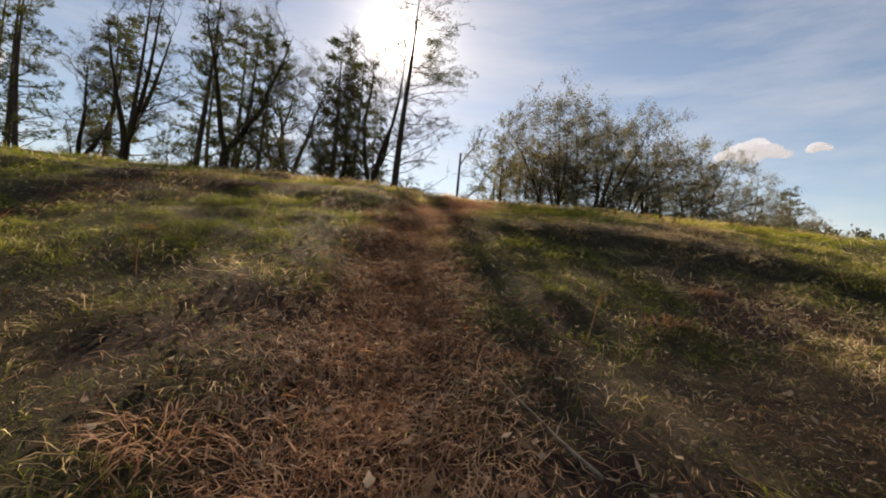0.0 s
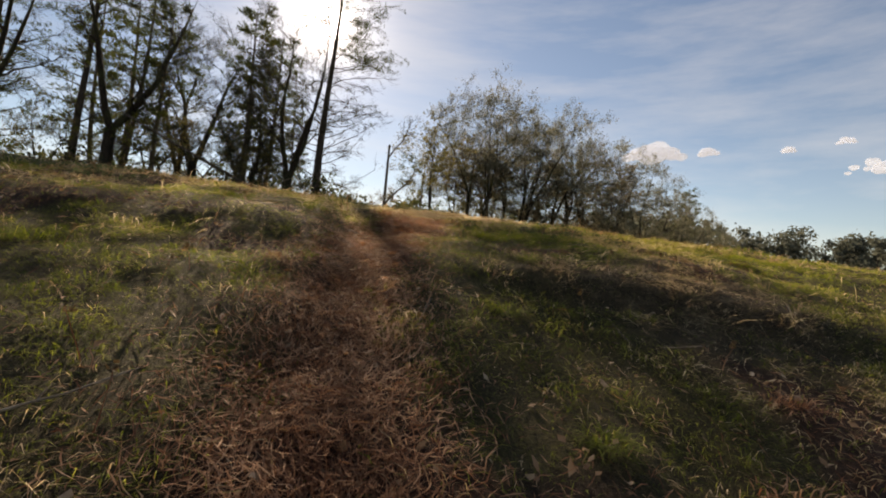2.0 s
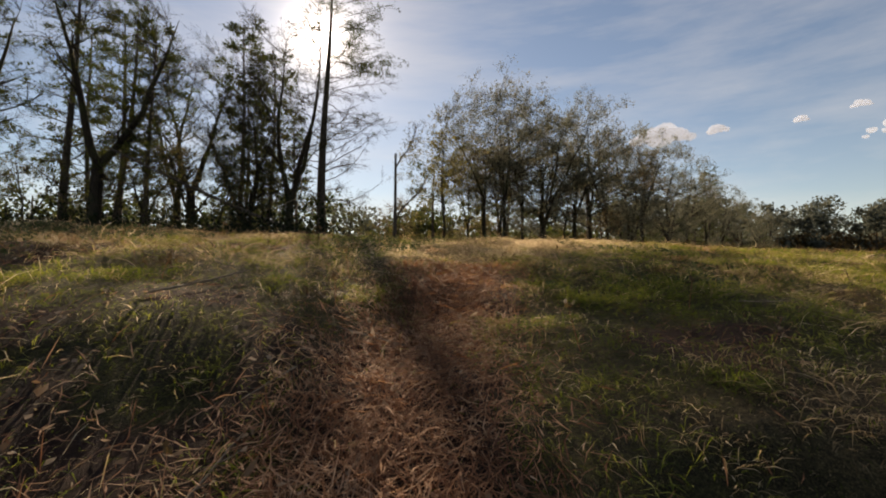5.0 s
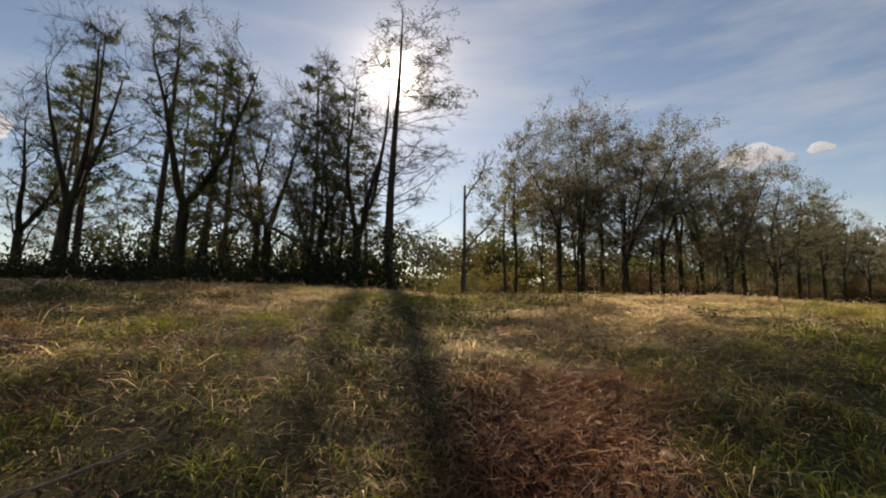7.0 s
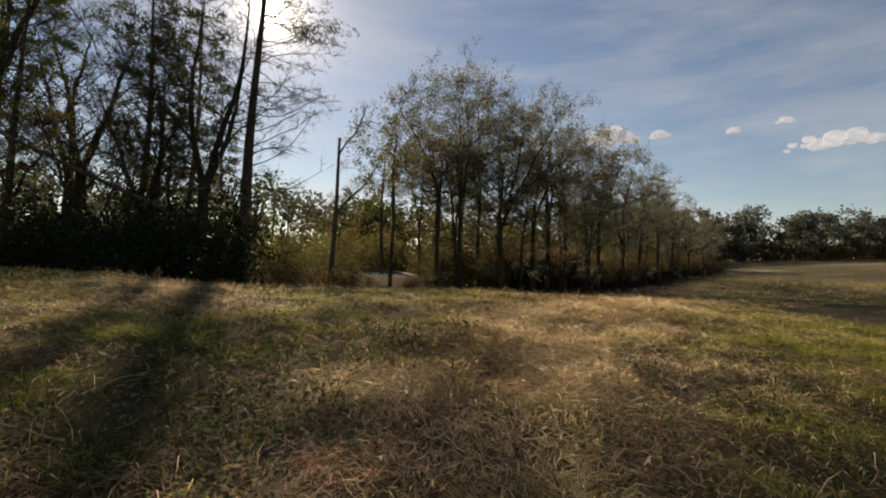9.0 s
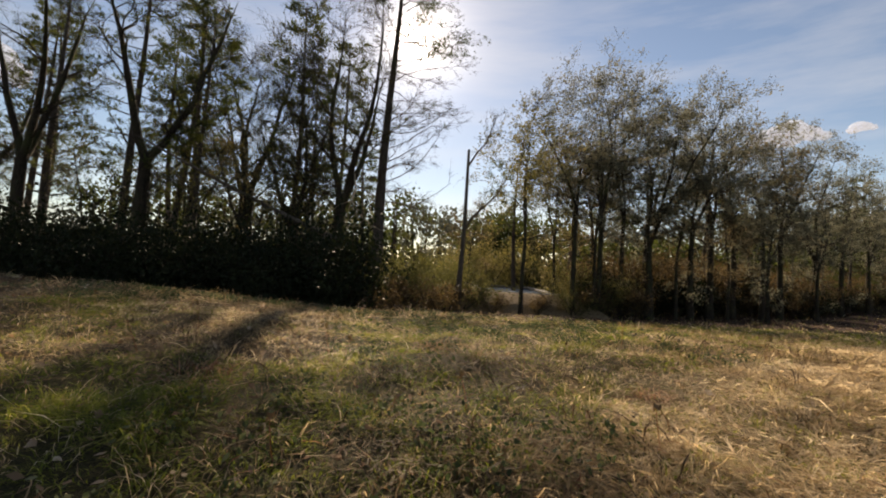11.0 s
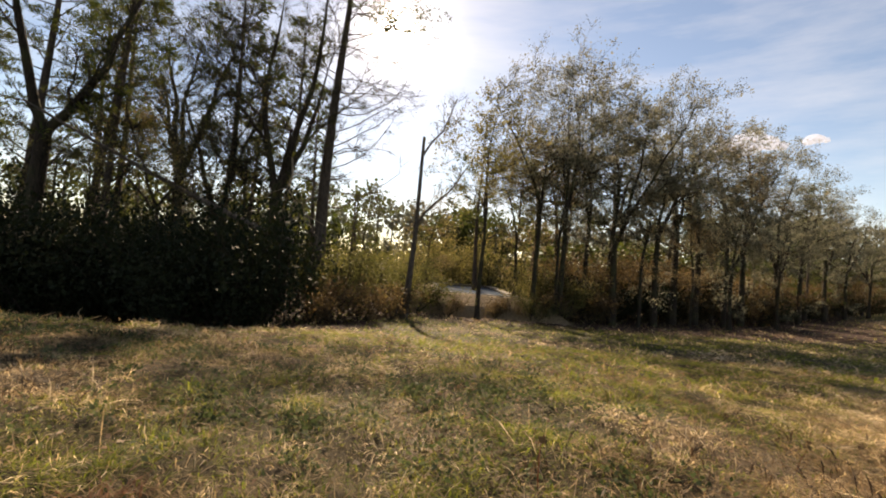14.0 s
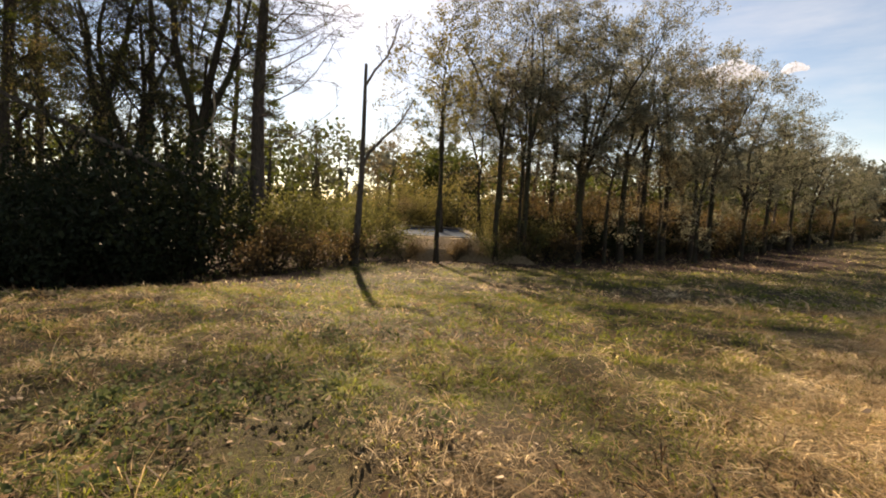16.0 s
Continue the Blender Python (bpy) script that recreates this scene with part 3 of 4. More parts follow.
# the standing dead trunk with one living side limb
def snag_tree():
    rng = np.random.default_rng(5)
    s = np.linspace(0, 1, 12)
    line = np.stack([0.10 * np.sin(4 * s) + 0.45 * s, 0.1 * s, 11.6 * s - 0.4], -1)
    root = new("dead_tree")
    mesh_part("trunk", tube(line, 0.21 - 0.125 * s + 0.10 * np.exp(-9 * s), 9), BARK_DEAD, root, "", True)
    side = np.array([(0.30, 0.05, 5.6), (0.7, 0.05, 6.4), (1.4, 0.1, 7.2), (2.3, 0.2, 8.1), (3.1, 0.3, 9.5)])
    mesh_part("limb", tube(side, [0.12, 0.10, 0.08, 0.06, 0.035], 6), BARK_DEAD, root, "", True)
    tip = np.array([(0.42, 0.1, 10.1), (0.85, 0.15, 10.9), (1.5, 0.2, 11.7), (1.9, 0.2, 12.8), (2.2, 0.2, 13.8)])
    mesh_part("limb", tube(tip, [0.08, 0.07, 0.055, 0.04, 0.02], 6), BARK_DEAD, root, "", True)
    twigs, cs = [], []
    for base in (side, tip):
        for _ in range(9):
            q, d = along(base, rng.uniform(0.3, 1))
            sub = limb_line(rng, q, side_way(rng, d, rng.uniform(0.4, 1.0)), rng.uniform(0.6, 1.8), 5, 0.3, 0.15)
            twigs.append(tube(sub, np.linspace(0.02, 0.006, 5), 4))
            for _ in range(6):
                q2, d2 = along(sub, rng.uniform(0.2, 1))
                f = limb_line(rng, q2, side_way(rng, d2, 0.7), rng.uniform(0.3, 0.9), 3, 0.2, 0.15)
                twigs.append(tube(f, [0.008, 0.006, 0.004], 3))
                cs += [along(f, rng.uniform(0.3, 1))[0] + rng.normal(0, 0.08, 3) for _ in range(2)]
    tagged(mesh_part("twig_spray", join(twigs), BARK_DEAD, root), kind="stuff")
    tagged(mesh_part("crown", cards(rng, cs, 0.09), LEAF_OLIVE, root), kind="stuff")
    return tagged(root, "slim dead trunk, snapped at the top, with one slanting side limb", "tree")


stand(snag_tree(), 0.35, 41.0)

# the tall pine and the forked tree in front of it
stand(pine(3, 27.0, 0.41, 0.25, 5.8, 72, "tall straight pine with thin sparse branches at the wood's edge", (0.3, 0), 0.20, 12, taper=0.30, heavy=True), -5.1, 41.6)
forked = stand(broadleaf(12, 22.5, 0.38, 3, 0.30, 46, 1, 0.075, LEAF_OLIVE, BARK_GREY, "bare tree forking low into three dark leaders", (0.3, 0), 0.24, 0.7, 9, low=0.25, first=0.2, spray=0.85), -7.2, 38.6, 62)
again(forked, -9.8, 38.6, 150, 0.78, 1.0, "bare trees of the wood", "dark crooked tree with wide bare limbs")
oak = stand(broadleaf(21, 26.0, 0.50, 2, 0.38, 40, 1, 0.07, LEAF_OLIVE, BARK_GREY, "big dark-barked tree with a forked trunk and nearly bare crown", (1.0, 0), 0.18, 0.9, 8, low=0.3, first=0.5), -20.3, 38.5)
bare_left = stand(broadleaf(33, 26.5, 0.48, 3, 0.36, 38, 0, 0.1, LEAF_OLIVE, BARK_GREY, "tall leafless tree with wide crooked limbs", (0.6, 0), 0.20, 0.5, 8, low=0.22, first=0.0), -30.2, 40.0)

# pines of the left wood
pine_a = stand(pine(41, 28.5, 0.36, 0.26, 5.0, 48, "tall pine with dark layered branches in the wood"), -25.6, 44.0)
pine_b = stand(pine(42, 26.0, 0.30, 0.30, 4.4, 42, "tall pine with a leaning trunk and dark needles", (1.6, 0.3)), -23.6, 46.0)
pine_c = stand(pine(43, 23.0, 0.24, 0.36, 3.4, 36, "slender pine with a high thin crown", (0.8, 0), 0.5), -12.6, 43.0)
WOOD = "pines of the wood"
for x, y, k, turn, size in ((-34.0, 46, 0, 40, 1.0), (-40, 50, 1, 90, 1.05), (-45, 44, 0, 200, 0.95), (-14.8, 52, 2, 10, 0.95),
                            (-9.6, 56, 2, 250, 0.85), (-28, 55, 1, 300, 1.1), (-14.0, 58, 2, 30, 1.2),
                            (-32.5, 60, 2, 210, 1.3), (-47, 58, 2, 10, 1.3), (-17.6, 40.5, 2, 130, 0.95), (-52, 48, 0, 20, 1.0), (-37.5, 38.5, 1, 180, 0.95)):
    again((pine_a, pine_b, pine_c)[k], x, y, turn, size, 1.0, WOOD)

for x, y, turn, size in ((-17.0, 46.5, 120, 0.95), (-36.5, 42.5, 60, 0.85), (-21.5, 54.0, 280, 0.95)):
    again(oak, x, y, turn, size, 1.0, "bare trees of the wood", "tall dark-barked tree with a nearly bare crown")

# slim leafy and bare trees inside the left wood
slim_a = stand(broadleaf(51, 14.0, 0.15, 2, 0.45, 22, 4, 0.08, LEAF_OLIVE, BARK_GREY, "slim understorey tree with a few brown leaves", (0.6, 0), 0.18, 0.7, 5), -18.6, 42.0)
slim_b = stand(broadleaf(52, 12.5, 0.14, 1, 0.5, 22, 4, 0.08, LEAF_GREEN, BARK_GREY, "slim understorey tree with yellow-green leaves", (-0.5, 0), 0.18, 0.7, 5), -9.0, 40.0)
for x, y, k, turn, size in ((-14.6, 40, 0, 70, 1.0), (-12.0, 41.0, 1, 150, 0.9), (-16.6, 38.2, 1, 10, 0.8), (-22.6, 42, 1, 200, 0.9), (-26.6, 41.5, 0, 120, 0.9), (-3.2, 47.5, 1, 60, 0.7), (-36.5, 43, 0, 10, 1.0), (-11.3, 36.0, 0, 250, 0.75)):
    again((slim_a, slim_b)[k], x, y, turn, size, 1.0, "slim trees of the wood")


def leaning_trunk():
    rng = np.random.default_rng(8)
    s = np.linspace(0, 1, 9)
    root = new("leaning_tree")
    pts = np.stack([12.5 * s, 1.5 * s, 5.5 * (1 - s) ** 1.15 - 0.3], -1)[::-1]
    mesh_part("trunk", tube(pts, np.linspace(0.16, 0.05, 9), 7), BARK_DEAD, root, "", True)
    tw = []
    for _ in range(26):
        q, d = along(pts, rng.uniform(0.2, 1))
        tw.append(tube(limb_line(rng, q, side_way(rng, d, rng.uniform(0.5, 1.2)), rng.uniform(0.6, 2.2), 5, 0.2, 0.16), np.linspace(0.025, 0.006, 5), 4))
    tagged(mesh_part("twig_spray", join(tw), BARK_DEAD, root), kind="stuff")
    return tagged(root, "dead tree leaning far over among the shrubs", "tree")


LT = leaning_trunk()
LT.matrix_basis = pose(-17.5, 34.6, 5.9)


def hanging_branch():
    rng = np.random.default_rng(18)
    root = new("hanging_branch")
    line = np.array([(0, 0, 5.6), (0.15, -0.1, 4.6), (-0.05, -0.2, 3.9), (0.5, -0.3, 3.1), (1.3, -0.35, 2.4), (2.4, -0.4, 1.9)])
    mesh_part("stem", tube(line, [0.06, 0.055, 0.05, 0.042, 0.03, 0.015], 6), STICK_WOOD, root, "", True)
    for k, e in ((2, (-1.7, -0.4, 2.9)), (2, (-0.4, -0.3, 2.3)), (3, (0.1, -0.5, 1.6)), (4, (1.9, -0.5, 1.0)), (1, (1.3, -0.2, 4.9))):
        p = line[k]
        pts = p + (np.array(e) - p) * np.linspace(0, 1, 5)[:, None] + rng.normal(0, 0.07, (5, 3)) * np.array([[0], [1], [1], [1], [1]])
        mesh_part("twig", tube(pts, np.linspace(0.028, 0.008, 5), 5), STICK_WOOD, root, "", True)
    return tagged(root, "pale bare branch hanging down before the dark shrubs", "branch")


HB = hanging_branch()
HB.matrix_basis = pose(-6.35, 38.6, float(height(-6.4, 38.6, False)) + 3.4)

# the grove on the right
grove = [
    (61, 17.5, 0.17, 2, 0.34, 42, 5, 0.11, LEAF_YELLOW, "slim tree with yellow-green leaves and a dark trunk", 5.3, 45.9, 0.22, 0.22),
    (62, 21.0, 0.20, 2, 0.42, 44, 5, 0.10, LEAF_GROVE, "tall slender tree with thin brownish-green leaves", 9.7, 48.2, 0.38, 0.20),
    (63, 23.0, 0.24, 2, 0.38, 50, 5, 0.11, LEAF_GROVE, "tall tree with feathery grey-brown crown", 12.0, 49.0, 0.27, 0.22),
    (64, 18.0, 0.20, 1, 0.45, 40, 5, 0.10, LEAF_RUSSET, "slender upright tree with rusty brown leaves", 10.7, 52.6, 0.16, 0.25),
    (65, 21.5, 0.32, 3, 0.30, 52, 7, 0.11, LEAF_GROVE, "broad tree with several leaders and olive leaves", 17.0, 51.0, 0.16, 0.27),
    (66, 20.5, 0.28, 2, 0.40, 50, 7, 0.115, LEAF_GROVE, "broad-crowned tree with dense brownish-green leaves", 21.5, 53.0, 0.10, 0.27),
]
kinds = []
for seed, h, r, forks, fa, nl, lv, sz, mat, lab, x, y, lo, wide in grove:
    kinds.append(stand(broadleaf(seed, h, r, forks, fa, nl, lv, sz, mat, BARK_GREY, lab, (0, 0), wide, 0.4, 5, low=lo, spray=0.55, clump=0.2), x, y))
GROVE = "trees of the grove"
for x, y, k, turn, size in ((15.3, 53, 2, 150, 1.0), (13.2, 55.5, 3, 30, 1.05), (18.6, 56.0, 5, 60, 1.08), (24.5, 55.5, 4, 100, 1.10),
                            (27.5, 57.0, 5, 220, 1.08), (31.0, 58.0, 3, 10, 1.18), (34.5, 60.5, 5, 310, 1.05), (39.0, 62, 4, 180, 0.98), (44.0, 64.5, 5, 40, 0.92),
                            (1.2, 57, 3, 200, 0.62), (49.5, 67.5, 4, 75, 0.8), (8.9, 52.0, 0, 140, 0.92),
                            (11.5, 48.4, 1, 200, 0.72), (19.2, 50.8, 3, 250, 0.72), (30.0, 55.6, 5, 20, 0.7), (25.6, 54.4, 3, 75, 0.66),
                            (37.0, 58.8, 5, 45, 0.66), (54.0, 69.5, 5, 15, 0.72), (59.5, 72.0, 4, 200, 0.62), (66.0, 75.5, 5, 130, 0.55), (73.0, 81.0, 4, 320, 0.55)):
    again(kinds[k], x, y, turn, size, 1.0, GROVE)

# round-crowned pines standing behind the grove's front row
pine_r = stand(pine(73, 17.5, 0.26, 0.50, 4.6, 34, "round-crowned dark pine among the bare grove trees", (0.3, 0), 0.40, 9, taper=0.45), 11.6, 57.5)
for x, y, turn, size in ((6.4, 61.0, 80, 0.92), (20.5, 60.5, 200, 1.05), (27.5, 62.0, 20, 1.0), (34.5, 65.5, 140, 0.92), (16.2, 64.0, 300, 1.0)):
    again(pine_r, x, y, turn, size, 1.0, "round-crowned pines in the grove")

# dark pines where the grove ends
pine_d = stand(pine(71, 18.0, 0.26, 0.12, 3.6, 34, "bushy pine with branches down to the grass"), 58.0, 75.0, 0, 0.68)
for x, y, turn, size in ((43.5, 66.8, 70, 0.6), (48.5, 69.0, 190, 0.68), (53.5, 71.6, 260, 0.7), (38.5, 64.2, 20, 0.5), (63.5, 77.0, 120, 0.65), (72.0, 84.0, 10, 0.6), (57, 80, 300, 0.8), (69.5, 79.0, 200, 0.55), (79, 88.0, 60, 0.6), (84, 108, 30, 1.4), (93, 122, 130, 1.5)):
    again(pine_d, x, y, turn, size, 1.0, "pines at the end of the grove")

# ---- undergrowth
dark_a = stand(shrub(81, 4.2, 3.6, 3600, 0.10, LEAF_SHADED, "dense evergreen shrub coloured near black for deep shade", "evergreen_shrub", 8), -8.2, 31.6)
dark_b = stand(shrub(82, 3.0, 3.2, 2400, 0.105, LEAF_SHADED, "low evergreen shrub coloured near black for deep shade", "evergreen_shrub", 7), -6.0, 31.4)
THICK = "dark shrubs along the wood"
rng = np.random.default_rng(99)
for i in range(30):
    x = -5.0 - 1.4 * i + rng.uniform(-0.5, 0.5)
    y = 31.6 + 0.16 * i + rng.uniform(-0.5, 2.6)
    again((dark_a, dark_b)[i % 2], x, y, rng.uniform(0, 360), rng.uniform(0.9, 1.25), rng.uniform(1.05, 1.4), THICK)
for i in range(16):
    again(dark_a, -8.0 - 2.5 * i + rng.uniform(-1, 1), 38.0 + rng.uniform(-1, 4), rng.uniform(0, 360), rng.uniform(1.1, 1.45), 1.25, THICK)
# this row and the next are added to keep sun off the front
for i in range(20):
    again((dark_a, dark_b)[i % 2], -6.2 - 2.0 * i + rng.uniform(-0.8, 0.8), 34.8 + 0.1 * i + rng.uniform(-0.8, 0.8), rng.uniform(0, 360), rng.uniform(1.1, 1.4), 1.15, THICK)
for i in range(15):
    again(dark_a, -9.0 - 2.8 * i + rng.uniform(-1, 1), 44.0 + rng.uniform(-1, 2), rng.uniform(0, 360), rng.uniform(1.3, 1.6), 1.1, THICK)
magnolia = stand(shrub(83, 8.2, 6.0, 5200, 0.17, LEAF_SHADED, "tall magnolia with glossy dark leaves", "magnolia", 9), -25.2, 39.5)

bright_a = stand(shrub(84, 3.4, 3.0, 4200, 0.07, LEAF_GREEN, "sunlit shrub with yellow-green leaves", "shrub", 7), -3.4, 39.6)
bright_b = stand(shrub(85, 2.2, 2.4, 1700, 0.08, LEAF_GREY, "straggly brown-leaved shrub of bare stems", "shrub", 9), -1.6, 37.8)
EDGE = "shrubs along the edge"
for x, y, k, turn, size in ((-2.6, 41.8, 0, 60, 1.3), (-0.9, 43.6, 0, 130, 1.05), (-4.4, 40.2, 0, 210, 1.25), (-3.8, 37.2, 1, 50, 1.2),
                            (-0.2, 39.6, 1, 100, 1.0), (-2.6, 35.6, 1, 240, 0.8), (11.6, 52.0, 0, 60, 1.3), (12.8, 50.2, 0, 160, 1.0), (9.6, 47.6, 0, 20, 0.75),
                            (11.2, 49.0, 1, 300, 1.2), (14.6, 50.0, 1, 30, 1.3), (2.0, 49.0, 0, 75, 0.8), (3.2, 46.8, 1, 40, 0.75), (6.8, 47.4, 1, 110, 0.7), (8.0, 48.4, 1, 200, 0.8), (0.6, 47.5, 0, 10, 1.3), (-1.4, 49.5, 0, 200, 1.5)):
    again((bright_a, bright_b)[k], x, y, turn, size, 1.0, EDGE)
sapling = stand(shrub(87, 6.5, 4.4, 3200, 0.115, LEAF_YELLOW, "tall sapling bush with sunlit yellow-green leaves", "sapling", 9), 3.2, 72.0, 0, 1.15)
for x, y, turn, size in ((9.6, 51.6, 160, 0.7), (13.6, 51.6, 20, 0.75), (1.0, 73.0, 250, 1.4), (5.2, 74.5, 30, 1.2), (8.8, 73.5, 310, 1.35), (12.8, 71.0, 110, 1.1), (-1.4, 60.0, 200, 0.9)):
    again(sapling, x, y, turn, size, 1.0, "saplings at the foot of the grove")
brush = stand(shrub(86, 5.8, 4.8, 3600, 0.115, LEAF_GREY, "tall tangled brush with brown leaves and bare stems", "brush", 12), 13.2, 52.5)
for i in range(30):
    x = 12.5 + 1.7 * i + rng.uniform(-0.5, 0.5)
    y = 50.0 + 0.62 * (x - 12.5) + rng.uniform(0.5, 3.5)
    # near-black shrubs stand in for the shade under the grove
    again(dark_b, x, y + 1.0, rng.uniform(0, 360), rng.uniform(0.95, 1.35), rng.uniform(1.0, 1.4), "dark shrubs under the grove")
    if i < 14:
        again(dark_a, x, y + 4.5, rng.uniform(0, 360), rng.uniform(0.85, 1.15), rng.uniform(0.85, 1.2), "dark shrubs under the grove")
    if i % 3 == 2:
        again(bright_b, x, y + 0.6, rng.uniform(0, 360), rng.uniform(1.3, 1.9), rng.uniform(0.9, 1.3), "shrubs under the grove")
for i in range(18):
    x = 13.0 + 2.4 * i + rng.uniform(-0.7, 0.7)
    y = 53.5 + 0.62 * (x - 12.5) + rng.uniform(0.0, 5.0)
    again(brush, x, y - 1.0, rng.uniform(0, 360), rng.uniform(0.8, 1.15), rng.uniform(0.8, 1.2), "undergrowth inside the grove")

for i in range(13):
    x = 37.0 + 3.0 * i + rng.uniform(-0.6, 0.6)
    y = 62.5 + 0.53 * (x - 39) + rng.uniform(-0.5, 3.0)
    again(brush, x, y, rng.uniform(0, 360), rng.uniform(0.5, 1.0), rng.uniform(0.8, 1.2), "undergrowth inside the grove")
    again(dark_b, x + 1.4, y + 1.2, rng.uniform(0, 360), rng.uniform(0.9, 1.2), rng.uniform(0.9, 1.2), "dark shrubs under the grove")


# ---- far woods: many crowns joined
def far_wood(seed, spots, mat, label, leaf=0.9, per=260, wide=5.5, tall=14.0, bare=0.08):
    rg = np.random.default_rng(seed)
    cs, trunks = [], []
    for x, y, k in spots:
        z = float(height(x, y, False))
        h = tall * k
        trunks.append(tube([(x, y, z - 0.5), (x, y, z + h * 0.85)], [0.35, 0.1], 5))
        for _ in range(16):
            c = np.array([x, y, z + h * rg.uniform(bare, 0.95)]) + rg.normal(0, 1, 3) * np.array([wide * 0.33, wide * 0.33, 0.5])
            cs.append(c + rg.normal(0, 1, (per // 16, 3)) * np.array([wide * 0.15, wide * 0.15, h * 0.05]))
    v, f = cards(rg, np.concatenate(cs), leaf, 1.4)
    root = new("far_wood")
    t = mesh_part("trunk_row", join(trunks), BARK_PINE, root)
    tagged(t, "", "", "", "stuff")
    c = mesh_part("crown_mass", (v, f), mat, root)
    tagged(c, "", "", "", "stuff")
    return tagged(root, label, "wood", "", "stuff")


rg = np.random.default_rng(17)
far_wood(1, [(80 + 4.6 * i + rg.uniform(-3, 3), 152 + 0.6 * i + rg.uniform(-8, 14), rg.uniform(0.75, 1.2)) for i in range(64)], LEAF_HAZED, "distant pines along the far side of the field", 0.9, 800, 8.0, 23.0, 0.14)
far_wood(8, [(70 + 3.4 * i + rg.uniform(-2, 2), 147 + 0.6 * 0.74 * i + rg.uniform(-3, 3), rg.uniform(0.6, 1.2)) for i in range(86)], LEAF_GREY, "low brown brush along the far side of the field", 0.75, 360, 6.0, 8.0)
far_wood(2, [(-75 + 3.2 * i + rg.uniform(-2, 2), 120 + rg.uniform(-8, 20), rg.uniform(0.75, 1.15)) for i in range(56)], LEAF_HAZED, "distant brownish woods beyond the gap", 0.9, 420, 7.5, 19.0)
far_wood(3, [(-62 + 3.3 * i + rg.uniform(-2, 2), 76 + rg.uniform(-4, 8), rg.uniform(0.9, 1.3)) for i in range(17)], NEEDLES, "further pines of the wood", 0.42, 520, 6.0, 13.0)
far_wood(4, [(17 + 3.6 * i + rg.uniform(-2, 2), 76 + 1.9 * i + rg.uniform(-3, 5), rg.uniform(0.75, 1.0)) for i in range(16)], NEEDLES, "further trees behind the grove", 0.5, 760, 7.0, 10.5)
far_wood(5, [(-170 + 8 * i, -40 + rg.uniform(-14, 14) - 0.1 * i, rg.uniform(0.8, 1.2)) for i in range(44)], NEEDLES, "woods behind the bank", 1.6, 120, 9.0, 15.0)
far_wood(6, [(-16 + 2.4 * i + rg.uniform(-1, 1), 84 + rg.uniform(-3, 6), rg.uniform(0.7, 1.2)) for i in range(15)], LEAF_GREEN, "low bushes beyond the gap", 0.34, 700, 5.0, 5.5)
far_wood(7, [(3 + 1.6 * i + rg.uniform(-1, 1), 92 + rg.uniform(-3, 4), rg.uniform(0.8, 1.15)) for i in range(8)], NEEDLES, "dark round pines beyond the gap", 0.42, 1500, 6.0, 12.5)

# ---------------------------------------------------------------- raised basin behind the trees
BASIN_RIM = plain_material("pale_concrete", (0.11, 0.107, 0.10), (0.19, 0.185, 0.175), 3.0, 0.95)
BASIN_WATER, _g = material("dark_water")
_n = _g.add("ShaderNodeTexNoise", {"Scale": 3.0, "Detail": 4.0}).outputs[0]
_d = _g.add("ShaderNodeBsdfDiffuse", {"Color": (0.05, 0.068, 0.095, 1)})
_s = _g.add("ShaderNodeBsdfGlossy", {"Roughness": 0.2, "Normal": bump_of(_g, _n, 0.25, 0.02)})
finish(_g, _g.add("ShaderNodeMixShader", {0: 0.05, 1: _d.outputs[0], 2: _s.outputs[0]}).outputs[0])


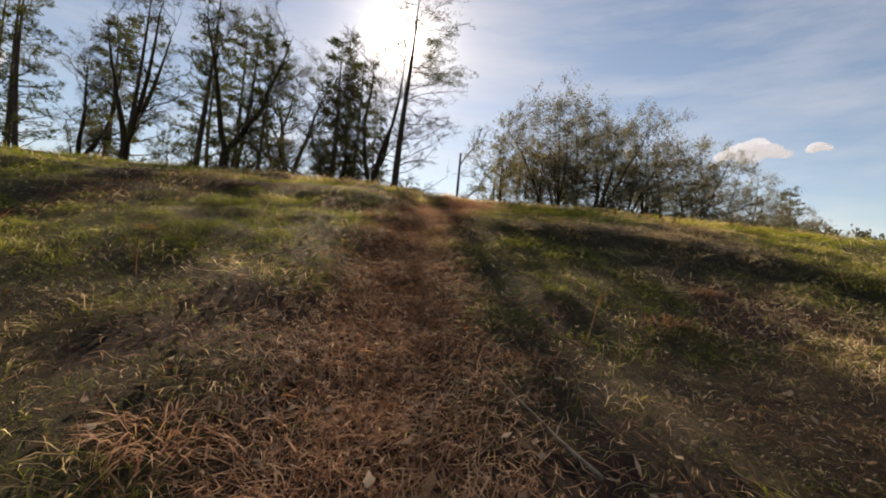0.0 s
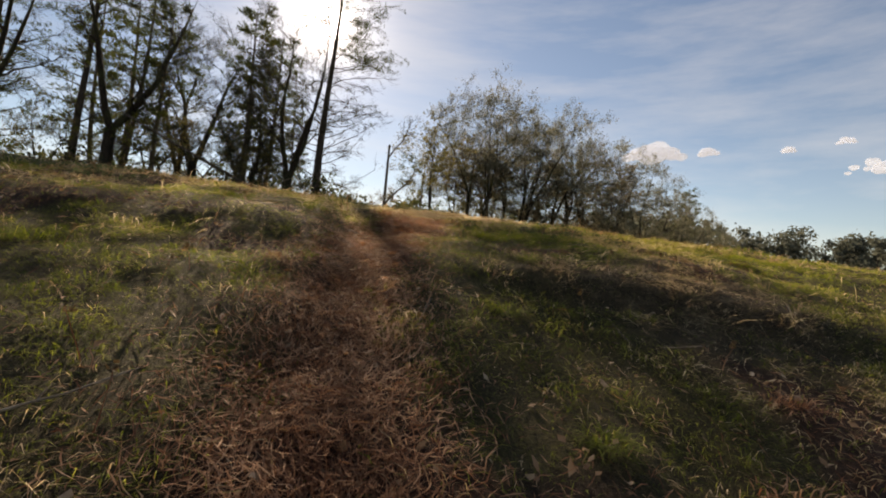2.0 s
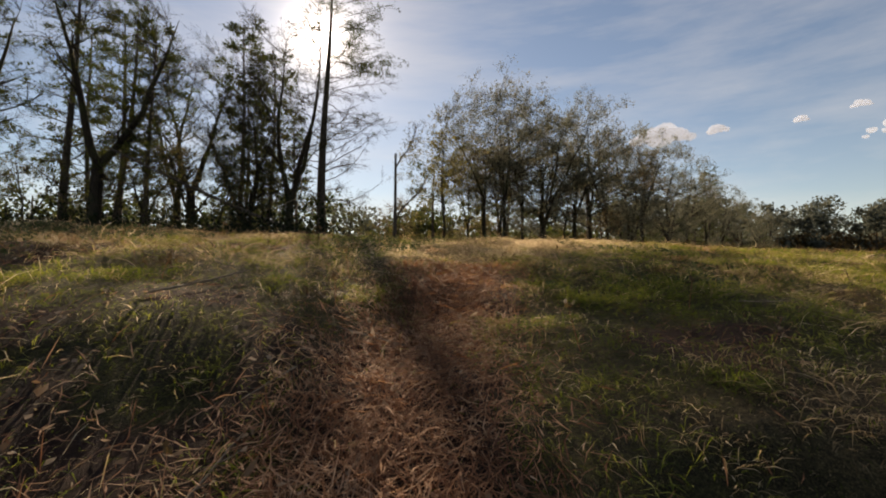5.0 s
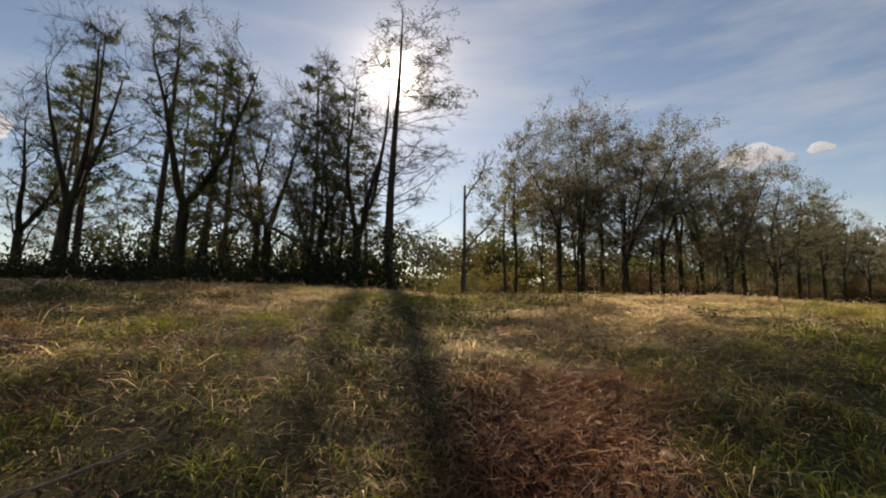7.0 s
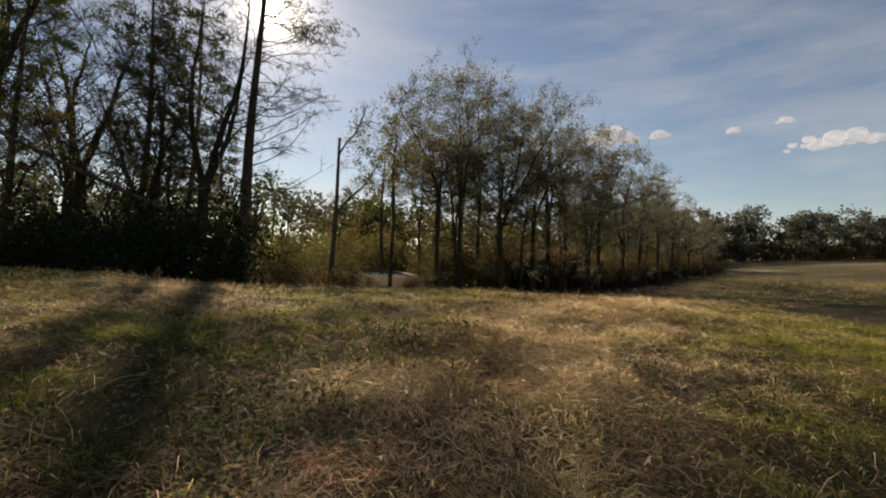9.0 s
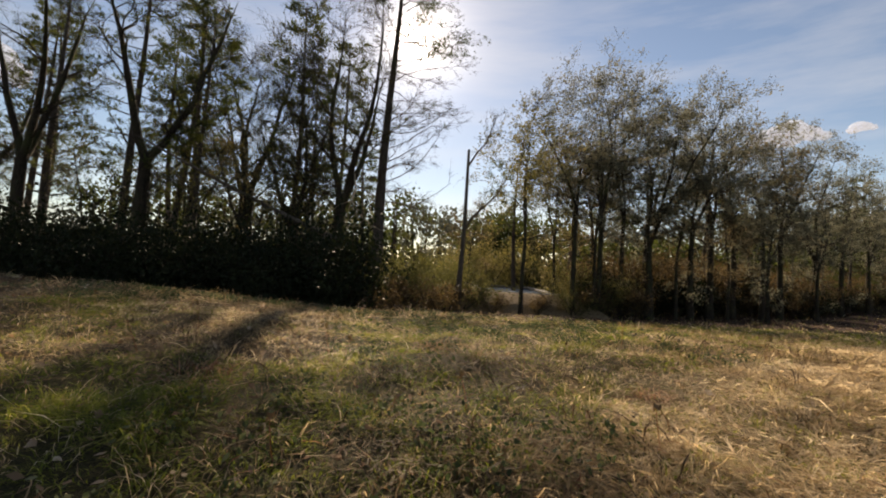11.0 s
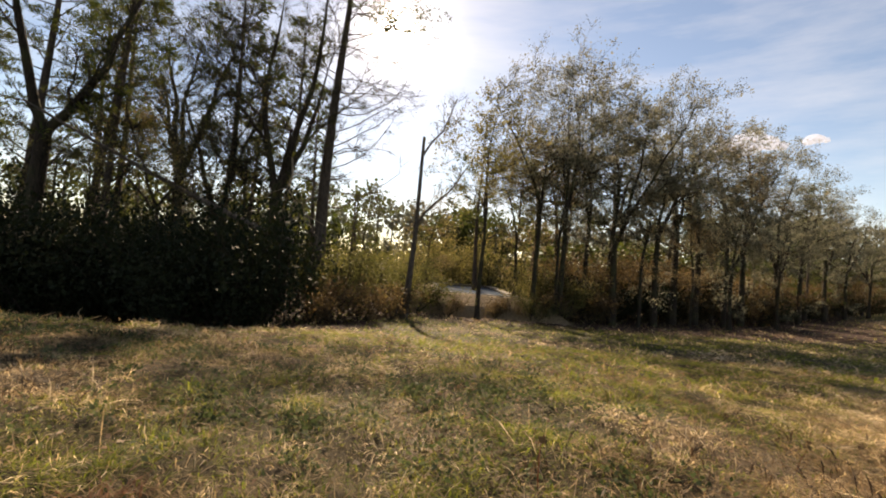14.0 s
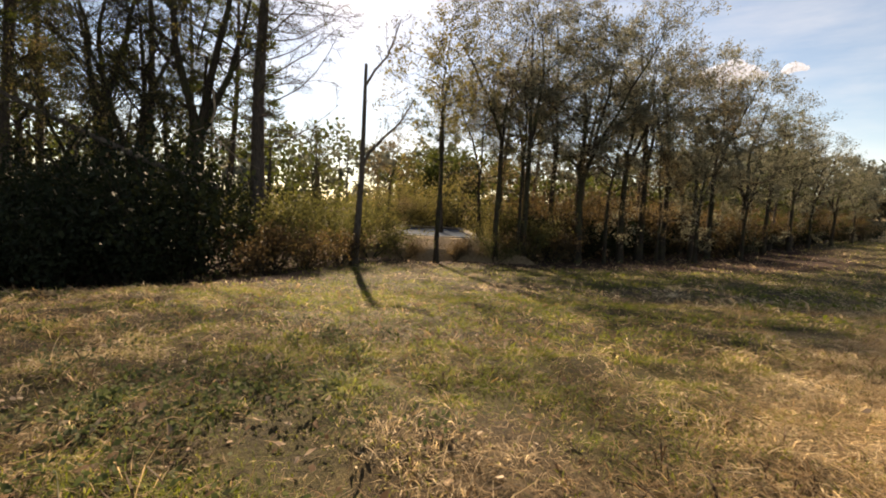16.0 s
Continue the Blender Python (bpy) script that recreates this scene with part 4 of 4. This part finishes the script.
def build_basin():
    x0, x1, y0, y1, top = 1.9, 9.3, 50.6, 70.0, 2.95
    root = new("pond_basin")
    ring = []
    for grow, z in ((0.0, top), (0.5, top - 0.05), (2.2, top - 0.75), (4.4, 0.7)):
        n = 12
        e = []
        for ax, ay, bx, by in ((x0, y0, x1, y0), (x1, y0, x1, y1), (x1, y1, x0, y1), (x0, y1, x0, y0)):
            e += [(ax + (bx - ax) * i / n, ay + (by - ay) * i / n) for i in range(n)]
        e = np.array(e)
        c = np.array([(x0 + x1) / 2, (y0 + y1) / 2])
        d = e - c
        d = d / np.array([(x1 - x0) / 2, (y1 - y0) / 2])
        e = e + np.clip(d, -1, 1) * grow
        jag = 0.25 * grow * (value_noise(e[:, 0], e[:, 1], 0.9, 40) - 0.5)
        ring.append(np.column_stack([e[:, 0] + jag, e[:, 1] + jag, np.full(len(e), z) + 0.15 * (grow > 0) * (value_noise(e[:, 0], e[:, 1], 1.1, 41) - 0.5)]))
    m = len(ring[0])
    v = np.concatenate(ring)
    f = [(a * m + i, a * m + (i + 1) % m, (a + 1) * m + (i + 1) % m, (a + 1) * m + i) for a in range(3) for i in range(m)]
    mesh_part("berm", (v, np.array(f)[:, ::-1]), plain_material("dry_turf", (0.12, 0.085, 0.05), (0.24, 0.18, 0.11), 5.0, 0.95, 0.8, 0.08), root, "bank of dry tan grass")
    w = 0.55
    for ax, ay, bx, by in ((x0, y0, x1, y0 + w), (x0, y1 - w, x1, y1), (x0, y0 + w, x0 + w, y1 - w), (x1 - w, y0 + w, x1, y1 - w)):
        bm = bmesh.new()
        bmesh.ops.create_cube(bm, size=1.0, matrix=Matrix.Translation(((ax + bx) / 2, (ay + by) / 2, top - 0.02)) @ Matrix.Diagonal((bx - ax, by - ay, 0.16, 1)))
        bmesh.ops.bevel(bm, geom=bm.edges[:], offset=0.025, segments=2, affect="EDGES")
        part("rim", bm, BASIN_RIM, root, "pale concrete rim")
    bm = bmesh.new()
    bmesh.ops.create_grid(bm, x_segments=8, y_segments=16, size=0.5, matrix=Matrix.Translation(((x0 + x1) / 2, (y0 + y1) / 2, top - 0.18)) @ Matrix.Diagonal((x1 - x0 - w, y1 - y0 - w, 1, 1)))
    part("water", bm, BASIN_WATER, root, "dark still water")
    tagged(root, "raised basin of dark water with a pale concrete rim", "pond")


build_basin()


# ---------------------------------------------------------------- houses seen through the trees
def house(x, y, w, d, h, turn, wall_mat, roof_mat, label):
    root = new("house")
    root.matrix_basis = pose(x, y, float(height(x, y, False)) - 0.2, 0, 0, turn)

    def box(name, a, b, mat, parent=root, bev=0.02, lab=""):
        bm = bmesh.new()
        c = [(p + q) / 2 for p, q in zip(a, b)]
        bmesh.ops.create_cube(bm, size=1.0, matrix=Matrix.Translation(c) @ Matrix.Diagonal((*[q - p for p, q in zip(a, b)], 1)))
        bmesh.ops.bevel(bm, geom=bm.edges[:], offset=bev, segments=1, affect="EDGES")
        return part(name, bm, mat, parent, lab)

    box("wall", (-w / 2, -d / 2, 0), (w / 2, d / 2, h), wall_mat)
    bm = bmesh.new()
    o = 0.4
    a = [bm.verts.new(c) for c in ((-w / 2 - o, -d / 2 - o, h), (w / 2 + o, -d / 2 - o, h), (w / 2 + o, d / 2 + o, h), (-w / 2 - o, d / 2 + o, h), (-w / 2 - o, 0, h + d * 0.32), (w / 2 + o, 0, h + d * 0.32))]
    for k in ((0, 1, 5, 4), (2, 3, 4, 5), (0, 4, 3), (1, 2, 5), (3, 2, 1, 0)):
        bm.faces.new([a[i] for i in k])
    part("roof", bm, roof_mat, root)
    for i in (-1, 1):
        win = box("window", (i * w * 0.28 - 0.5, -d / 2 - 0.05, 1.0), (i * w * 0.28 + 0.5, -d / 2 + 0.02, 2.2), HOUSE_TRIM)
        box("pane", (i * w * 0.28 - 0.4, -d / 2 - 0.07, 1.1), (i * w * 0.28 + 0.4, -d / 2 - 0.02, 2.1), HOUSE_GLASS, win, 0.005)
    box("door", (-0.45, -d / 2 - 0.06, 0.2), (0.45, -d / 2 + 0.02, 2.2), HOUSE_TRIM)
    return tagged(root, label, "house")


HOUSE_TRIM = plain_material("house_trim", (0.55, 0.53, 0.5), (0.7, 0.68, 0.65))
HOUSE_GLASS = plain_material("house_glass", (0.02, 0.025, 0.03), (0.03, 0.035, 0.04), 2.0, 0.1, 0.0, gloss=0.5)
SIDING_GREY = plain_material("grey_siding", (0.22, 0.2, 0.19), (0.3, 0.28, 0.26), 2.0)
SIDING_WHITE = plain_material("white_siding", (0.68, 0.66, 0.62), (0.8, 0.78, 0.75), 2.0)
SHINGLE = plain_material("brown_roof", (0.10, 0.07, 0.06), (0.19, 0.13, 0.11), 6.0)
BRICK_RED = plain_material("red_brick", (0.2, 0.07, 0.05), (0.3, 0.12, 0.09), 8.0)
house(-41.0, 47.5, 8.0, 6.0, 2.9, 20, SIDING_GREY, SHINGLE, "grey-sided house with a brown roof behind the trees")
house(-33.5, 52.5, 5.0, 4.0, 2.4, 10, BRICK_RED, SHINGLE, "small red-brick outbuilding behind the trees")
house(160.0, 163.0, 7.0, 6.0, 2.7, 40, SIDING_WHITE, SHINGLE, "distant white house below the far pines")
house(193.0, 168.0, 5.0, 5.0, 2.6, 48, SIDING_WHITE, SHINGLE, "distant white house below the far pines")


# ---------------------------------------------------------------- clouds
def cloud(seed, az, el, wide, tall, label, far=900.0):
    rg2 = np.random.default_rng(seed)
    az, el = radians(az), radians(el)
    bm = bmesh.new()
    for i in range(15):
        u = (i + 0.5) / 7.5 - 1 + rg2.uniform(-0.06, 0.06)
        r = tall * rg2.uniform(0.22, 0.5) * (1 - 0.6 * abs(u))
        m = Matrix.Translation((u * wide / 2, rg2.normal(0, wide * 0.1), rg2.uniform(0, 1) * tall * 0.55 * (1 - u * u) + r * 0.3)) @ Matrix.Diagonal((1.5, 1.5, 0.95, 1))
        bmesh.ops.create_icosphere(bm, subdivisions=3, radius=r, matrix=m)
    for v in bm.verts:
        v.co += Vector(noise.noise_vector(v.co * (3.5 / tall))) * tall * 0.08
    for f in bm.faces:
        f.smooth = True
    ob = part("cloud", bm, CLOUD)
    ob.matrix_basis = pose(far * math.sin(az) * math.cos(el), far * math.cos(az) * math.cos(el), far * math.sin(el), 0, 0, -math.degrees(az))
    return tagged(ob, label, "cloud", "", "structure")


cloud(1, 34.2, 15.0, 88, 36, "white puffy cloud")
cloud(2, 39.8, 15.2, 28, 16, "small white puffy cloud")
cloud(3, 55.6, 12.6, 125, 24, "long white puffy cloud")
cloud(5, -49.0, 15.0, 60, 45, "white puffy cloud")
cloud(6, 47.0, 15.0, 18, 9, "wisp of white cloud")
cloud(7, 51.5, 15.4, 22, 9, "wisp of white cloud")


# ---------------------------------------------------------------- grass and litter
def scatter(rg3, n, x0, x1, y0, y1):
    return rg3.uniform(x0, x1, n), rg3.uniform(y0, y1, n)


def blades(rg3, x, y, length, width, lean, curl=0.35, lift=0.0):
    """Bent blades rooted in the ground, four corners each."""
    n = len(x)
    base = np.stack([x, y, height(x, y) - 0.01 + lift], -1)
    a = rg3.uniform(0, 2 * np.pi, n)
    t = np.clip(np.abs(rg3.normal(lean, 0.3, n)), 0.02, 1.5)
    d = np.stack([np.cos(a) * np.sin(t), np.sin(a) * np.sin(t), np.cos(t)], -1)
    b = np.stack([-np.sin(a), np.cos(a), 0 * a], -1)
    turn = rg3.uniform(-0.8, 0.8, n)[:, None]
    b = b * np.cos(turn) + np.cross(d, b) * np.sin(turn)
    tuft = smooth(value_noise(x, y, 0.38, 35) * 0.6 + value_noise(x, y, 0.15, 36) * 0.4, 0.3, 0.7)
    ln = (length * rg3.uniform(0.5, 1.35, n) * (0.5 + 1.15 * tuft ** 1.2))[:, None]
    w = width * rg3.uniform(0.6, 1.3, n)[:, None]
    tip = base + d * ln + np.stack([np.cos(a), np.sin(a), -0.6 + 0 * a], -1) * ln * curl
    mid = base + d * ln * 0.6
    v = np.stack([base - b * w * 0.35, mid - b * w * 0.5, tip, mid + b * w * 0.5], 1).reshape(-1, 3)
    return v, np.arange(4 * n).reshape(n, 4)


def lying(rg3, x, y, length, width, lift=0.02, tilt=0.14):
    """Straws and leaves that lie on the ground, slightly tilted."""
    n = len(x)
    a = rg3.uniform(0, 2 * np.pi, n)
    ln, w = (length * rg3.uniform(0.4, 1.4, n))[:, None], width * rg3.uniform(0.6, 1.4, n)[:, None]
    d = np.stack([np.cos(a), np.sin(a), 0 * a], -1)
    b = np.stack([-np.sin(a), np.cos(a), rg3.normal(0, 0.35, n)], -1)
    h = 0.06
    slope = (height(x + d[:, 0] * h, y + d[:, 1] * h) - height(x - d[:, 0] * h, y - d[:, 1] * h)) / (2 * h)
    d[:, 2] = slope + rg3.normal(0, tilt, n)
    c = np.stack([x, y, height(x, y) + np.abs(rg3.normal(lift, lift * 0.6, n)) + np.abs(d[:, 2] - slope) * ln[:, 0] / 2], -1)
    bend = b * (rg3.normal(0, 0.12, n)[:, None] * ln)
    v = np.stack([c - d * ln / 2, c + b * w / 2 + bend, c + d * ln / 2, c - b * w / 2 + bend], 1).reshape(-1, 3)
    return v, np.arange(4 * n).reshape(n, 4)


def pick(rg3, x, y, p):
    k = rg3.uniform(0, 1, len(x)) < p
    return x[k], y[k]


def stuff(name, geo, mat, label, category):
    return tagged(mesh_part(name, geo, mat), label, category, "", "stuff")


def grow_grass():
    r = np.random.default_rng(2024)
    green, dry = [], []
    for n, box, ln, w in ((175000, (-5, 6.5, 1.2, 9.0), 0.085, 0.0045), (150000, (-6, 8, 8.8, 14.0), 0.095, 0.005), (36000, (-11, -5, 3.0, 14.0), 0.11, 0.009), (36000, (6.5, 13, 3.0, 14.0), 0.11, 0.009), (255000, (-4.5, 10, 13.5, 20.5), 0.075, 0.0055),
                          (80000, (-11, 15, 20.0, 27.0), 0.11, 0.012), (56000, (-18, 30, 26, 46), 0.15, 0.028), (52000, (12, 75, 22, 80), 0.2, 0.055)):
        x, y = scatter(r, n, *box)
        soil, gr = cover(x, y)
        clump = smooth(value_noise(x, y, 0.35, 31) * 0.5 + value_noise(x, y, 0.12, 32) * 0.5, 0.36, 0.58)
        xg, yg = pick(r, x, y, (1 - 0.95 * soil) * (0.14 + 0.86 * gr) * (0.28 + 0.72 * clump))
        green.append(blades(r, xg, yg, ln * 0.92, w, 0.78))
        x, y = scatter(r, int(n * 0.8), *box)
        soil, gr = cover(x, y)
        gr = gr * (1 - 0.8 * worn_pale(x, y))
        xd, yd = pick(r, x, y, (1 - 0.75 * soil) * (0.9 - 0.75 * gr) * (0.2 + 0.8 * smooth(value_noise(x, y, 0.4, 33) * 0.6 + value_noise(x, y, 0.15, 34) * 0.4, 0.35, 0.62)))
        dry.append(blades(r, xd, yd, ln * 1.15, w * 0.95, 1.0))
    stuff("grass", join(green), GRASS_GREEN, "green turf of short tangled grass blades", "grass")
    stuff("dry_grass", join(dry), GRASS_DRY, "dry straw-coloured grass on the bank and field", "grass")
    # straw and leaves on the trail and the foot of the bank
    x, y = scatter(r, 70000, -6, 7, 0.8, 14)
    soil, _ = cover(x, y)
    x, y = pick(r, x, y, 0.05 + 0.75 * soil)
    ty = r.uniform(1.0, 10.5, 42000)
    tx = np.interp(ty, TRAIL_Y, TRAIL_X) + r.normal(0, 0.38, len(ty))
    x, y = np.concatenate([x, tx]), np.concatenate([y, ty])
    stuff("straw_litter", lying(r, x, y, 0.13, 0.0058, 0.022, 0.22), STRAW, "brown pine straw and dead stalks strewn on the trail", "litter")
    x, y = scatter(r, 30000, -6, 8, 0.8, 22)
    soil, _ = cover(x, y)
    x, y = pick(r, x, y, 0.012 + 0.5 * soil + smooth(y, 10, 13) * (0.05 + 0.4 * (1 - smooth(x, 2.5, 6.5)) * smooth(value_noise(x, y, 1.4, 72), 0.3, 0.7)))
    stuff("leaf_litter", lying(r, x, y, 0.055, 0.038, 0.02, 0.35), LITTER, "pale dead leaves scattered on the trail", "litter")
    x, y = scatter(r, 9000, -14, 40, 40, 66)
    soil, _ = cover(x, y)
    x, y = pick(r, x, y, soil)
    stuff("leaf_litter", lying(r, x, y, 0.16, 0.10, 0.03, 0.35), LITTER, "brown dead leaves under the trees", "litter")
    ty = r.uniform(11.0, 22.0, 60000)
    tx = np.interp(ty, TRAIL_Y, TRAIL_X) + r.normal(0, 1.0, len(ty))
    x, y = pick(r, tx, ty, worn_pale(tx, ty))
    stuff("straw_litter", lying(r, x, y, 0.14, 0.006, 0.03, 0.2), GRASS_DRY, "bleached straw trodden flat along the trail", "litter")
    # thatch of dead grass lying over the upper bank and the field's edge
    for n, box, ln, w in ((52000, (-6, 9, 9.5, 21), 0.15, 0.0055), (16000, (-12, 16, 20, 29), 0.24, 0.014)):
        x, y = scatter(r, n, *box)
        x, y = pick(r, x, y, 0.25 + 0.75 * smooth(value_noise(x, y, 0.7, 81) * 0.6 + value_noise(x, y, 0.25, 82) * 0.4, 0.35, 0.65))
        stuff("thatch", lying(r, x, y, ln, w, 0.035, 0.3), THATCH, "brown and straw-coloured dead grass matted in the turf", "grass")
    # long pale stalks that stand out of the turf
    x, y = scatter(r, 16000, -6, 10, 6, 21)
    x, y = pick(r, x, y, smooth(value_noise(x, y, 0.9, 61), 0.35, 0.8))
    stuff("dead_stalk_turf", blades(r, x, y, 0.2, 0.005, 1.1, 0.2), GRASS_DRY, "long pale dead grass stalks in the turf", "grass")
    # brown dead weed stems that break the turf up
    x, y = scatter(r, 30000, -7, 10, 9, 24)
    x, y = pick(r, x, y, smooth(value_noise(x, y, 1.1, 91) * 0.6 + value_noise(x, y, 0.35, 92) * 0.4, 0.46, 0.66))
    stuff("dead_weed_turf", blades(r, x, y, 0.13, 0.011, 0.75, 0.25), DEAD_WEED, "patches of dark brown dead weeds in the turf", "weeds")
    # low broad-leaved weeds in patches
    cx, cy = scatter(r, 1500, -6, 7, 9, 22)
    cx, cy = pick(r, cx, cy, smooth(value_noise(cx, cy, 2.2, 51), 0.45, 0.75) * (1 - smooth(cx, 2, 5)) * smooth(trail_distance(cx, cy), 0.5, 1.2))
    k = 46
    x, y = np.repeat(cx, k) + r.normal(0, 0.09, len(cx) * k), np.repeat(cy, k) + r.normal(0, 0.09, len(cx) * k)
    v, f = cards(r, np.stack([x, y, height(x, y) + r.uniform(0.03, 0.12, len(x))], -1), 0.023, 1.7)
    stuff("weeds", (v, f), WEED, "patches of low grey-green broad-leaved weeds", "weeds")


grow_grass()


# ---- tussocks, sticks and stalks
def tussock(seed, n, wide, ln, mat, label):
    r = np.random.default_rng(seed)
    a, q = r.uniform(0, 6.283, n), wide * np.sqrt(r.uniform(0, 1, n))
    a2 = a
    a = a + r.normal(0, 1.3, n)
    t = np.clip(0.9 + 0.4 * q / wide + r.normal(0, 0.3, n), 0, 1.5)
    base = np.stack([np.cos(a2) * q, np.sin(a2) * q, 0 * a - 0.02], -1)
    d = np.stack([np.cos(a) * np.sin(t), np.sin(a) * np.sin(t), np.cos(t)], -1)
    b = np.stack([-np.sin(a), np.cos(a), 0 * a], -1)
    s = (ln * r.uniform(0.5, 1.3, n))[:, None]
    mid = base + d * s * 0.6
    tip = base + d * s + np.stack([np.cos(a), np.sin(a), -0.8 + 0 * a], -1) * s * 0.3
    v = np.stack([base - b * 0.003, mid - b * 0.004, tip, mid + b * 0.004], 1).reshape(-1, 3)
    return tagged(mesh_part("tussock", (v, np.arange(4 * n).reshape(n, 4)), mat), label, "grass tussock")


def set_down(ob, x, y, turn=0.0, size=1.0):
    ob.matrix_basis = pose(x, y, float(height(x, y)), 0, 0, turn) @ Matrix.Diagonal((size, size, size, 1))
    return ob


def set_again(ob, x, y, turn, size, group):
    c = copy_thing(ob, Matrix.Identity(4))
    set_down(c, x, y, turn, size)
    return tagged(c, "", "", group)


straw_tussock = set_down(tussock(1, 220, 0.24, 0.20, STRAW, "flattened tuft of dry straw-coloured grass"), -1.15, 2.0)
green_tussock = set_down(tussock(2, 300, 0.20, 0.22, GRASS_GREEN, "dense tuft of green grass"), 1.5, 9.0)
dark_tussock = set_down(tussock(3, 300, 0.30, 0.16, LEAF_GREY, "dark brown tuft of dead weeds"), 2.2, 17.2)
rt = np.random.default_rng(77)
for i in range(110):
    set_again(dark_tussock, rt.uniform(-5.5, 8.5) if i % 2 else rt.uniform(-4.0, 4.5), rt.uniform(8.5, 24.0), rt.uniform(0, 360), rt.uniform(0.45, 1.0), "dark weed tufts")
for i in range(44):
    x, y = rt.uniform(-5.5, 6.5), rt.uniform(1.8, 19.0)
    if abs(float(trail_distance(x, y))) < 0.55:
        continue
    ob = straw_tussock if i % 2 else green_tussock
    set_again(ob, x, y, rt.uniform(0, 360), rt.uniform(0.5, 1.0), "straw tufts" if i % 2 else "green tufts")


def stick(seed, ln, rad):
    r = np.random.default_rng(seed)
    s = np.linspace(-0.5, 0.5, 7)
    pts = np.stack([s * ln, np.cumsum(r.normal(0, 0.012 * ln, 7)), rad + 0.02 + 0.03 * ln * np.abs(s)], -1)
    root = new("stick")
    mesh_part("stem", tube(pts, np.linspace(rad, rad * 0.5, 7), 6), STICK_WOOD, root, "", True)
    for k in (2, 4):
        e = pts[k] + np.array([0.12 * ln, r.choice((-1, 1)) * 0.14 * ln, 0.03])
        mesh_part("twig", tube([pts[k], (pts[k] + e) / 2 + r.normal(0, 0.01, 3), e], [rad * 0.5, rad * 0.4, rad * 0.2], 5), STICK_WOOD, root, "", True)
    return tagged(root, "thin dead stick lying in the grass", "stick")


def lay(ob, x, y, turn, size=1.0):
    """Lays a stick along the slope."""
    c, s, h = math.cos(radians(turn)), math.sin(radians(turn)), 0.3
    rise = math.degrees(math.atan2(float(height(x + c * h, y + s * h) - height(x - c * h, y - s * h)), 2 * h))
    ob.matrix_basis = pose(x, y, float(height(x, y)) + 0.015, 0, -rise, turn) @ Matrix.Diagonal((size, size, size, 1))
    return ob


sticks = [lay(stick(1, 0.9, 0.010), 0.55, 2.3, 115), lay(stick(2, 0.6, 0.008), -1.6, 4.4, 40), lay(stick(3, 0.8, 0.010), -1.7, 8.7, 50)]
for i in range(46):
    x, y = rt.uniform(-4.5, 5.0), rt.uniform(1.6, 17.0)
    c = copy_thing(sticks[i % 3], Matrix.Identity(4))
    lay(c, x, y, rt.uniform(0, 360), rt.uniform(0.3, 0.75))
    tagged(c, "", "", "sticks on the bank")


def stalk(seed, h):
    r = np.random.default_rng(seed)
    root = new("dry_stalk")
    pts = limb_line(r, (0, 0, -0.03), (0.2, 0.1, 1), h, 6, 0.0, 0.12)
    mesh_part("stem", tube(pts, np.linspace(0.004, 0.002, 6), 4), STRAW, root)
    v, f = cards(r, pts[-1] + r.normal(0, 0.02, (10, 3)), 0.025, 2.0)
    tagged(mesh_part("seed_head", (v, f), LEAF_GREY, root), kind="stuff")
    return tagged(root, "upright dry weed stalk", "weed stalk")


stalks = [set_down(stalk(1, 0.35), 1.3, 3.2), set_down(stalk(2, 0.28), 1.9, 6.2)]
for i in range(70):
    x, y = rt.uniform(-5, 5.5), rt.uniform(2.0, 18.0)
    if float(trail_distance(x, y)) < 0.6:
        continue
    set_again(stalks[i % 2], x, y, rt.uniform(0, 360), rt.uniform(0.5, 1.1), "dry weed stalks")
